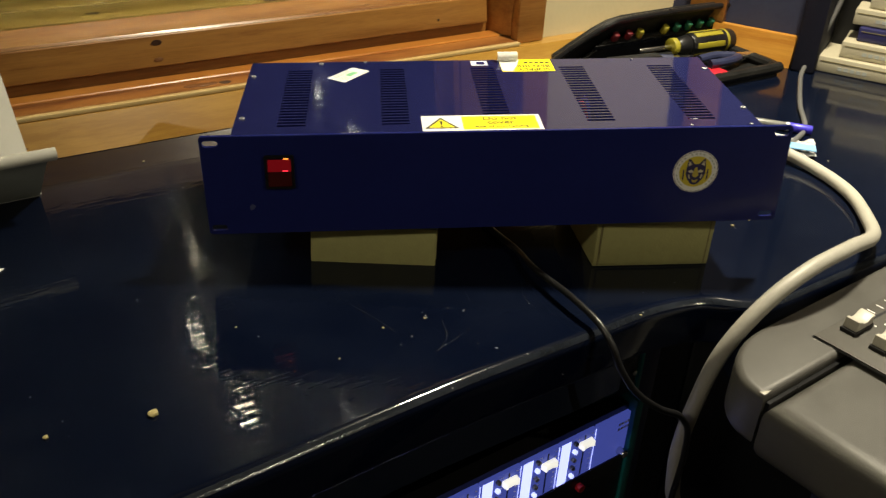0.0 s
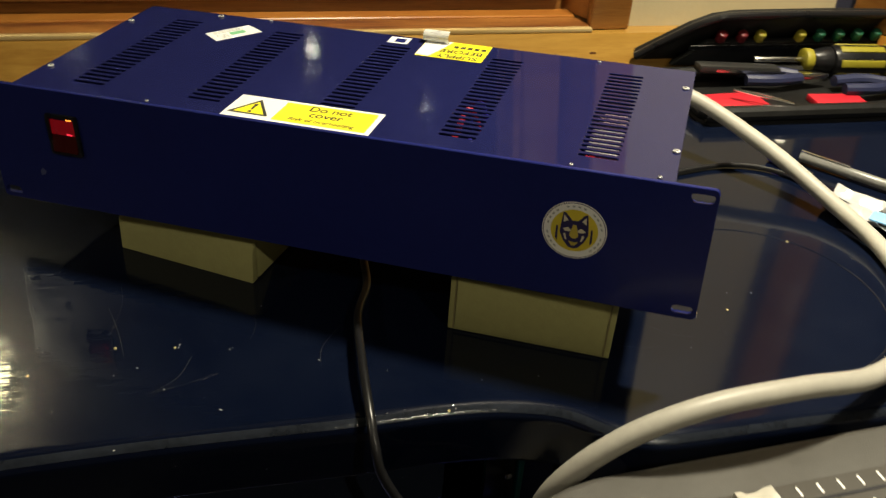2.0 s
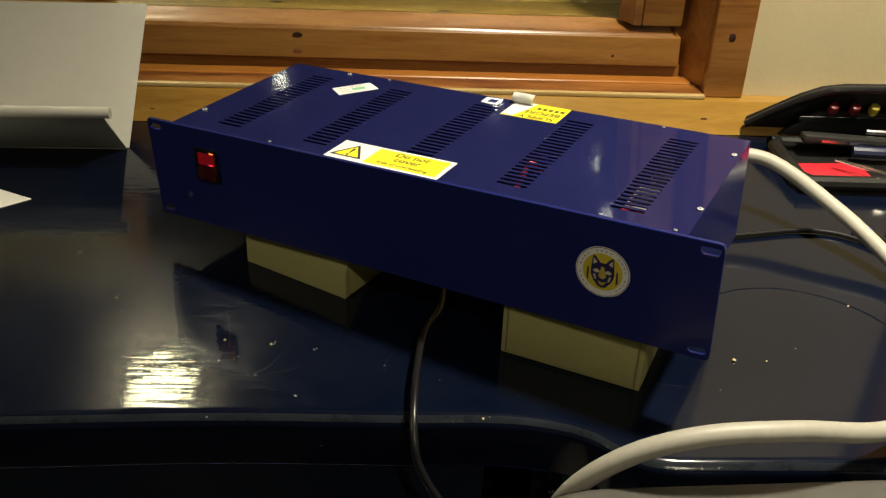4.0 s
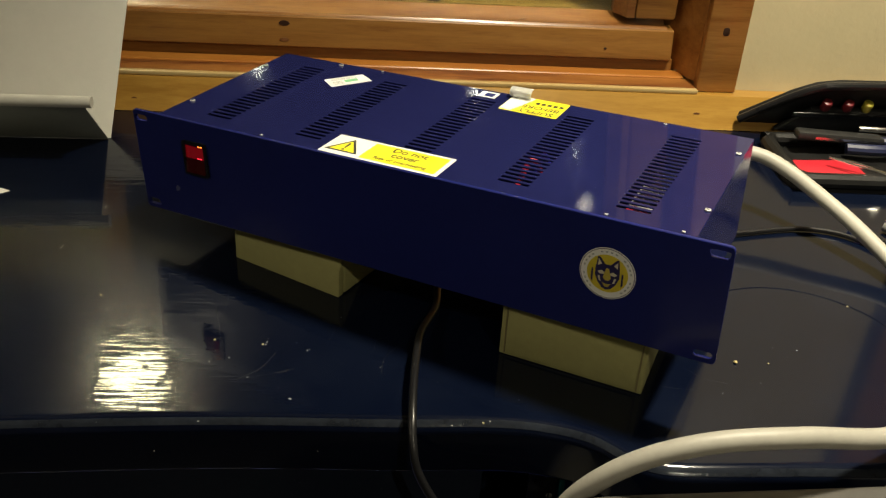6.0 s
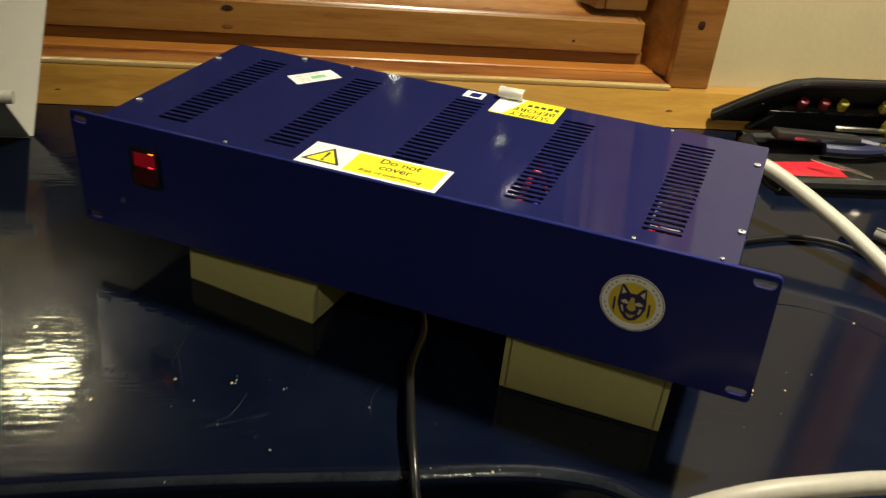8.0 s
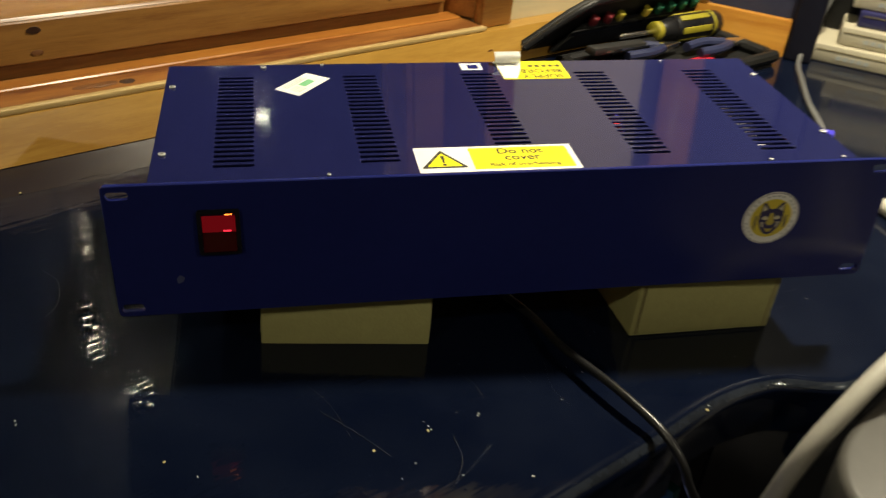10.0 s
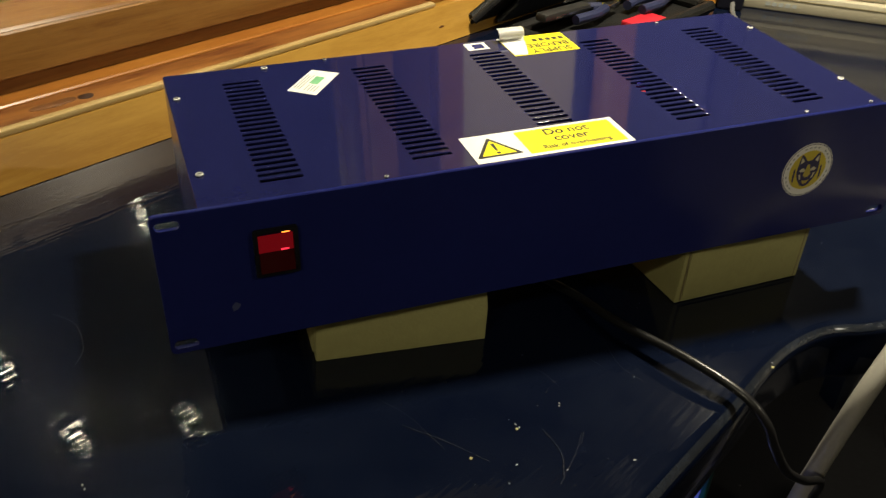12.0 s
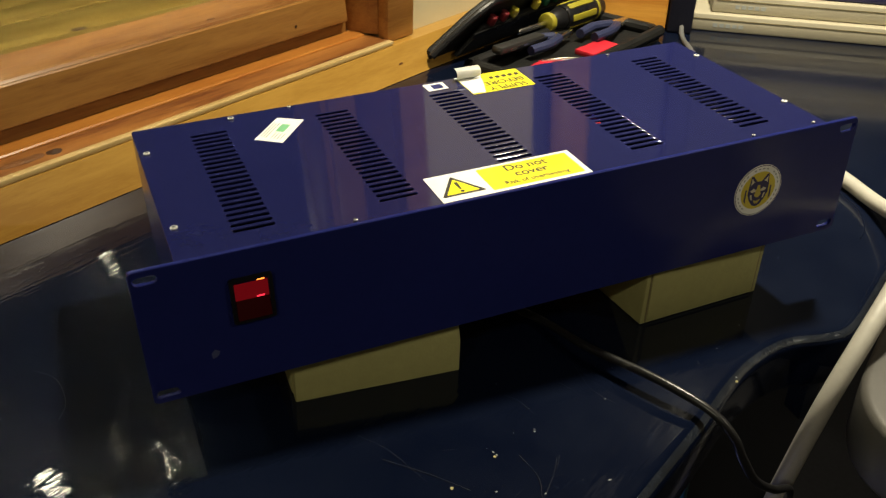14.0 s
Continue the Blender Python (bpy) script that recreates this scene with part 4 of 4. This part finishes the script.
lid_outline = [(-0.012, 0.006), (-0.010, 0.020), (0.038, 0.062), (0.060, 0.075), (0.085, 0.080), (0.200, 0.082), (0.398, 0.078), (0.405, 0.071), (0.345, 0.046), (0.308, 0.018), (0.290, 0.006)]
part("lid", prism(lid_outline, -0.010, 0.0, 0.003, 3, m=LID), BLACK_CLOTH, kit, "raised black lid")
part("lid_rim", tube([LID @ Vector((x, y, 0.002)) for x, y in ((-0.012, 0.018), (0.012, 0.041), (0.038, 0.063), (0.060, 0.076), (0.085, 0.081), (0.200, 0.083), (0.398, 0.079))], 0.0045, 10, 4), BLACK_PLASTIC, kit, "shiny piped edge")
part("pocket", prism([(0.030, 0.012), (0.275, 0.012), (0.300, 0.050), (0.060, 0.050)], 0.004, 0.012, 0.003, 2, m=LID), BLACK_CLOTH, kit, "black pocket for the bits")
part("strap", box(0.04, 0.300, 0.040, 0.047, 0.012, 0.0135, 0.0005), BLACK_PLASTIC, kit, "elastic strap", m=LID)
bits = [(0.075, RED_CAP), (0.100, RED_CAP), (0.122, YELLOW_TOOL), (0.172, YELLOW_TOOL), (0.196, GREEN_TOOL), (0.220, GREEN_TOOL), (0.244, GREEN_TOOL), (0.268, GREEN_TOOL), (0.296, RED_CAP), (0.318, RED_CAP), (0.340, RED_CAP)]
for x, mat in bits:
    driver = empty("small_screwdriver", KIT @ LID @ pose(x, 0, 0), "small screwdriver with a coloured handle in the lid", "screwdriver", "small screwdrivers in the lid")
    lying = Matrix.Translation((0, 0, 0.0080)) @ pose(0, 0, 0, -90, 0, 0)
    part("handle", rod(0.0058, 0.049, 0.062, 12, 0.0025, lying), mat, driver, "coloured handle")
    part("shaft", rod(0.0016, 0.015, 0.049, 8, 0, lying), STEEL, driver)
big = empty("screwdriver", KIT @ pose(0.0720, 0.1180, 0.0245, 0, 0, -4), "large black and yellow rubber handled screwdriver lying in the case", "screwdriver")
along = pose(0, 0, 0, 0, 90, 0)
part("shaft", rod(0.0034, 0.040, 0.098, 14, 0.001, along), STEEL, big, "bright steel shaft")
part("collar", rod(0.0125, 0.098, 0.108, 20, 0.002, along), YELLOW_TOOL, big, "yellow collar")
part("neck", rod(0.0110, 0.108, 0.130, 20, 0.002, along, 0.0150), BLACK_PLASTIC, big)
part("grip", rod(0.0165, 0.130, 0.216, 22, 0.005, along), BLACK_PLASTIC, big, "black rubber grip")
for a in (-35, 25, 85, 145, 205, 265):
    part("grip_rib", box(0.137, 0.190, -0.0042, 0.0042, 0.0145, 0.0176, 0.0012), YELLOW_TOOL, big, "yellow rubber rib", m=pose(0, 0, 0, a, 0, 0))
part("grip_ring", rod(0.0171, 0.196, 0.201, 22, 0.001, along), YELLOW_TOOL, big)


def pliers(x, y, turn, mat, note):
    p = empty("pliers", KIT @ pose(x, y, 0.0165, 0, 0, turn), note, "pliers", "hand tools in the case")
    part("handle", tube([(0, 0.004, 0), (0.03, 0.013, 0.001), (0.065, 0.011, 0)], 0.0062, 10, 5), mat, p)
    part("handle", tube([(0, -0.004, 0), (0.03, -0.013, 0.001), (0.065, -0.011, 0)], 0.0062, 10, 5), mat, p)
    part("jaw", prism([(0.0, -0.008), (0.0, 0.008), (-0.012, 0.007), (-0.034, 0.0015), (-0.034, -0.0015), (-0.012, -0.007)], -0.004, 0.004, 0.001), STEEL, p, "steel jaw")
    return p


pliers(0.150, 0.082, 175, BLUE_GREY, "small pliers with blue-grey handles")
pliers(0.250, 0.055, 178, BLUE_GREY, "small pliers with blue-grey handles")
for x0, x1, y0, y1, t in ((0.005, 0.085, 0.014, 0.056, 4), (0.142, 0.200, 0.020, 0.048, -3)):
    c = empty("red_packet", KIT @ pose((x0 + x1) / 2, (y0 + y1) / 2, 0.0045, 0, 0, t), "flat bright red plastic packet in the tool case", "packet", "red packets in the case")
    part("packet", box(-(x1 - x0) / 2, (x1 - x0) / 2, -(y1 - y0) / 2, (y1 - y0) / 2, 0, 0.007, 0.0015), RED_TOOL, c)
tweez = empty("tweezers", KIT @ pose(0.050, 0.040, 0.020, 0, 0, -35), "thin steel tweezers lying over the packet", "tweezers")
part("arm", tube([(0, 0, 0.002), (0.03, 0.003, 0.002), (0.06, 0.0005, 0)], 0.0012, 6, 4), STEEL, tweez)
part("arm", tube([(0, 0, 0.002), (0.03, -0.003, 0.002), (0.06, -0.0005, 0)], 0.0012, 6, 4), STEEL, tweez)
cutter = empty("craft_knife", KIT @ pose(0.030, 0.090, 0.022, 0, 4, 2), "silver grey craft knife in the tool case", "knife")
part("body", box(0, 0.10, -0.008, 0.008, 0, 0.010, 0.003), GREY_TOOL, cutter)
part("blade", box(0.02, 0.105, -0.0085, -0.0082, 0.003, 0.006), STEEL, cutter, "thin steel edge")

# ---- pen and plastic beside the unit ----
pen = empty("pen", pose(0.566, 0.372, 0.0062, 0, 0, -22), "smoky grey ballpoint pen with a blue cap end", "pen")
part("barrel", rod(0.0050, 0.0, 0.085, 16, 0.001, along), PEN_GREY, pen)
part("clip", box(0.0, 0.045, -0.0015, 0.0015, 0.0052, 0.0066, 0.0004), STEEL, pen, "bright clip")
part("band", rod(0.0053, 0.085, 0.089, 16, 0.0003, along), WHITE_LABEL, pen, "white band")
part("cap", rod(0.0056, 0.089, 0.116, 16, 0.001, along), PEN_BLUE, pen, "blue cap")
pen2 = empty("pen", pose(0.575, 0.335, 0.005, 0, 0, 142), "dark blue pen lying behind the cable", "pen")
part("barrel", rod(0.0042, 0.0, 0.03, 14, 0.001, along), BLACK_PLASTIC, pen2)
part("cap", rod(0.0046, 0.03, 0.046, 14, 0.001, along), PEN_BLUE, pen2, "blue cap")
film = bmesh.new()
bmesh.ops.create_grid(film, x_segments=14, y_segments=10, size=0.5)
for v in film.verts:
    q = v.co.copy()
    v.co = Vector((q.x * 0.07, q.y * 0.05, 0.006 + 0.008 * noise.noise(Vector((q.x * 3.1, q.y * 3.7, 2))) + 0.003 * noise.noise(q * 9)))
bmesh.ops.solidify(film, geom=film.faces[:], thickness=0.0003)
bag = empty("plastic_bag", pose(0.620, 0.285, 0, 0, 0, -20), "crumpled milky plastic bag with a pale blue corner", "plastic bag")
part("film", film, FILM, bag, smooth=25)
part("blue_print", box(0.004, 0.034, -0.024, -0.006, 0.010, 0.012, 0.0008), CYAN, bag, "pale blue print")
blackwire = empty("thin_cable", pose(0.5, 0.3, 0), "thin black cable lying behind the unit", "cable")
part("sheath", tube([(-0.06, -0.02, 0.003), (0.0, 0.03, 0.003), (0.05, 0.035, 0.003), (0.10, 0.0, 0.003), (0.14, -0.04, 0.003)], 0.0024, 8, 8), BLACK_CABLE, blackwire)

# ---- tape cases and things on the far desk ----
TAPES = pose(0.789, 0.579, 0, 0, 0, -34)


def tape(x, y, z, w, d, h, mat, turn, note):
    c = empty("tape_case", TAPES @ pose(x, y, z, 0, 0, turn), note, "tape case", "stack of tape cases")
    part("case", box(0, w, 0, d, 0.0002, h, 0.0022, 2), mat, c)
    part("lid_line", box(0.004, w - 0.004, -0.0006, 0.001, h * 0.70, h * 0.70 + 0.0010), CARD_EDGE, c)
    if mat is TAPE_BEIGE:
        part("spine_print", merged(*[box(0.030 + 0.0085 * i, 0.030 + 0.0085 * i + 0.006, -0.0005, 0.0005, h * 0.28, h * 0.28 + 0.005) for i in range(5)]), GREY_INK, c, "grey unreadable print")
    return c


tape(0.000, 0.0, 0.0, 0.36, 0.16, 0.0235, TAPE_BEIGE, 0, "beige plastic tape case lying at the bottom of the stack")
tape(0.026, 0.010, 0.024, 0.36, 0.16, 0.0235, TAPE_BEIGE, 0.6, "beige plastic tape case lying in the stack")
tape(0.042, 0.022, 0.048, 0.36, 0.16, 0.0200, TAPE_BLUE, 0.6, "navy blue tape case lying in the stack")
tape(0.030, 0.030, 0.0685, 0.36, 0.16, 0.0235, TAPE_BEIGE, 0.0, "beige plastic tape case lying near the top of the stack")
tape(0.046, 0.038, 0.0925, 0.36, 0.16, 0.0235, TAPE_BEIGE, -0.8, "beige plastic tape case on top of the stack")
gc = empty("grey_cable", pose(0.75, 0.6, 0), "thin grey cable running from the shelf to the desk", "cable")
part("sheath", tube([(0.085, 0.02, 0.22), (0.072, 0.01, 0.13), (0.058, 0.0, 0.078), (0.036, -0.01, 0.028), (0.008, -0.045, 0.005), (-0.018, -0.10, 0.0035), (-0.052, -0.18, 0.0035), (-0.080, -0.26, 0.0035), (-0.120, -0.31, 0.0035)], 0.0032, 10, 10), GREY_CABLE, gc)
structure("column_side", box(0.1455, 0.178, -0.006, 0.12, 0.0005, 2.095, 0.003), DARK_BLUE, "dark blue cloth covered end post", SIDE, category="post")
structure("backing_east", box(0.18, 1.25, 0.10, 0.14, 0.0005, 2.095), BLACK_CLOTH, "black cloth backing behind the tapes", SIDE, category="backing")

# ---- lit rack module under the desk ----
RACK = pose(0.386, -0.009, -0.150, 0, 0, 31.9)
rack = empty("fader_rack", RACK, "rack of blue lit slider modules under the desk", "rack module")
part("frame_post", box(0.002, 0.012, -0.004, 0.05, -0.20, 0.012, 0.001), TEAL, rack, "teal painted frame post")
part("backing", box(-0.46, 0.0, 0.004, 0.02, -0.20, 0.006), BLACK_PLASTIC, rack)
part("name_strip", box(-0.045, -0.001, -0.001, 0.0035, -0.052, 0.0, 0.0006), MODULE_BLUE, rack, "blue end module with added glow")
part("print_bars", merged(*[box(-0.016 + 0.004 * i, -0.0135 + 0.004 * i, -0.0015, -0.0011, -0.012, -0.009) for i in range(4)], *[box(-0.016 + 0.004 * i, -0.0135 + 0.004 * i, -0.0015, -0.0011, -0.018, -0.015) for i in range(4)]), WHITE_LABEL, rack, smooth=None)
part("thumb_screw", rod(0.0042, 0, 0.010, 16, 0.0015, pose(-0.010, -0.001, -0.044, 90, 0, 0)), STEEL, rack, "bright thumb screw")
bracket = part("mounting_bracket", box(-0.012, 0.0105, 0.0105, 0.0125, 0.013, 0.090, 0.0005), BLACK_PLASTIC, rack, "dark bracket plate")
for x, z in ((0.001, 0.065), (0.005, 0.037)):
    part("screw", rod(0.0030, 0, 0.003, 16, 0.001, pose(x, 0.0103, z, 90, 0, 0)), STEEL, bracket, "bright round-head screw")
part("frame_edge", box(0.0125, 0.0165, 0.0085, 0.050, -0.20, 0.075, 0.0006), TEAL, rack, "teal edge of the upright")
part("upright", box(0.0167, 0.040, 0.0095, 0.050, -0.20, 0.090, 0.001), surface("blue_upright_paint", (0.008, 0.014, 0.075), 0.35), rack, "dark blue upright")
# panels, pale strips, some knobs and caps all carry the added glow
for i in range(9):
    x1 = -0.047 - 0.046 * i
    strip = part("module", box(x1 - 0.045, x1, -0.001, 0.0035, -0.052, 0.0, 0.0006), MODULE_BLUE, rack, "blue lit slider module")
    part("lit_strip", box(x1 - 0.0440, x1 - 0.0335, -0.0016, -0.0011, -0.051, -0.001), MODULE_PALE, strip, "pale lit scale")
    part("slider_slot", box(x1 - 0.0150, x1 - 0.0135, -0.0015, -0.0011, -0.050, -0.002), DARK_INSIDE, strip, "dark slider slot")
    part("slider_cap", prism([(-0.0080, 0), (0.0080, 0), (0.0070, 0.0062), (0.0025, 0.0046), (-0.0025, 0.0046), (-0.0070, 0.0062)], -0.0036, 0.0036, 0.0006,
         m=Matrix.Translation((x1 - 0.0142, -0.0018, -0.0100 - 0.003 * (i % 2))) @ pose(0, 0, 0, 180, 0, 0)), SLIDER_LIT, strip, "white slider cap with added glow")
    for j in range(5):
        part("knob", rod(0.0023, 0, 0.004, 12, 0.0006, pose(x1 - 0.0275, -0.001, -0.005 - 0.0098 * j, 90, 0, 0)), MODULE_PALE if j % 3 == 1 else GREY_CABLE, strip)
    part("scale_marks", merged(*[box(x1 - 0.0232, x1 - 0.0215, -0.0015, -0.0011, -0.004 - 0.0062 * j, -0.0032 - 0.0062 * j) for j in range(8)],
                               *[box(x1 - 0.0060, x1 - 0.0040, -0.0015, -0.0011, -0.004 - 0.0062 * j, -0.0032 - 0.0062 * j) for j in range(8)]), WHITE_LABEL, strip, "white scale marks", smooth=None)
    part("divider", box(x1 - 0.0330, x1 - 0.0324, -0.0015, -0.0011, -0.051, -0.001), MODULE_PALE, strip, "thin pale line")
    part("divider", box(x1 - 0.0011, x1 - 0.0005, -0.0015, -0.0011, -0.051, -0.001), MODULE_PALE, strip, "thin pale line")
part("lower_module", box(-0.46, 0.0, -0.001, 0.0035, -0.19, -0.054, 0.0006), BLACK_PLASTIC, rack, "dark lower module")
for i in range(8):
    part("red_button", rod(0.0045, 0, 0.006, 12, 0.001, pose(-0.06 - 0.046 * i, -0.001, -0.066, 90, 0, 0)), RED_TOOL, rack, "red button")

# ---- mixing desk ----
MIX = pose(0.430, -0.0985, -0.002, 0, 0, 33)    # x along its back edge, y away from the user
mix = empty("mixing_desk", MIX, "grey plastic mixing desk with pale fader caps beside the desk edge", "mixing desk")
corner = [(-0.050 + 0.075 * (1 - math.cos(radians(a))) , -0.050 + 0.050 * math.sin(radians(a))) for a in range(0, 91, 10)]
part("back_body", prism([(-0.050, -0.057)] + corner + [(0.62, 0.0), (0.62, -0.057)], -0.046, 0.002, 0.006, 4), MIXER_GREY, mix, "raised grey back of the body", smooth=50)
part("front_body", prism([(-0.050, -0.45), (-0.052, -0.0605), (0.62, -0.0605), (0.62, -0.45)], -0.056, -0.0020, 0.014, 5), MIXER_GREY, mix, "grey body with a rounded shoulder", smooth=50)
part("groove", box(-0.046, 0.61, -0.0604, -0.0571, -0.044, -0.006), BLACK_PLASTIC, mix, "dark groove")
part("wear_patch", prism([(-0.0500, -0.0565), (-0.046, -0.0568), (-0.040, -0.0560), (-0.044, -0.0545), (-0.0500, -0.052)], 0.0010, 0.0022, 0.0004), FADER, mix, "worn pale corner")
part("panel_gap", box(0.0478, 0.61, -0.42, -0.0318, 0.0021, 0.0025), BLACK_PLASTIC, mix)
part("panel", box(0.0488, 0.605, -0.415, -0.0328, 0.0026, 0.0040, 0.0004), MIXER_PANEL, mix, "brown grey control panel")
for i in range(9):
    y = -0.0465 - 0.0278 * i
    part("fader_slot", box(0.080, 0.200, y - 0.0011, y + 0.0011, 0.0041, 0.0044), DARK_INSIDE, mix, "dark fader slot")
    cx = 0.0885 + (0.0, -0.004, 0.002)[i % 3]
    cap = part("fader_cap", prism([(-0.0125, 0), (0.0125, 0), (0.0115, 0.0085), (0.0070, 0.0080), (0.0030, 0.0052), (-0.0030, 0.0052), (-0.0070, 0.0080), (-0.0115, 0.0085)], -0.0062, 0.0062, 0.0006,
               m=Matrix.Translation((cx, y, 0.0075)) @ Matrix(((1, 0, 0, 0), (0, 0, -1, 0), (0, 1, 0, 0), (0, 0, 0, 1)))), FADER, mix, "pale scooped fader cap")
    part("fader_base", box(cx - 0.015, cx + 0.013, y - 0.0066, y + 0.0066, 0.0041, 0.0073), BLACK_PLASTIC, cap)
    part("scale_marks", merged(*[box(0.108 + 0.0135 * j, 0.1095 + 0.0135 * j, y + 0.0035, y + 0.0105, 0.0041, 0.0043) for j in range(7)],
                               *[prism(circle(0.104 + 0.0095 * j, y - 0.0075 - 0.0035 * (j % 2), 0.0012, 8), 0.0041, 0.0043) for j in range(9)]), WHITE_LABEL, mix, "white scale marks", smooth=None)
for x, y in ((0.0, -0.40), (0.52, -0.40), (0.0, -0.14), (0.52, -0.14)):
    part("stand_leg", box(x, x + 0.05, y, y + 0.05, -0.745, -0.0565, 0.003), BLACK_PLASTIC, mix, "dark stand leg")
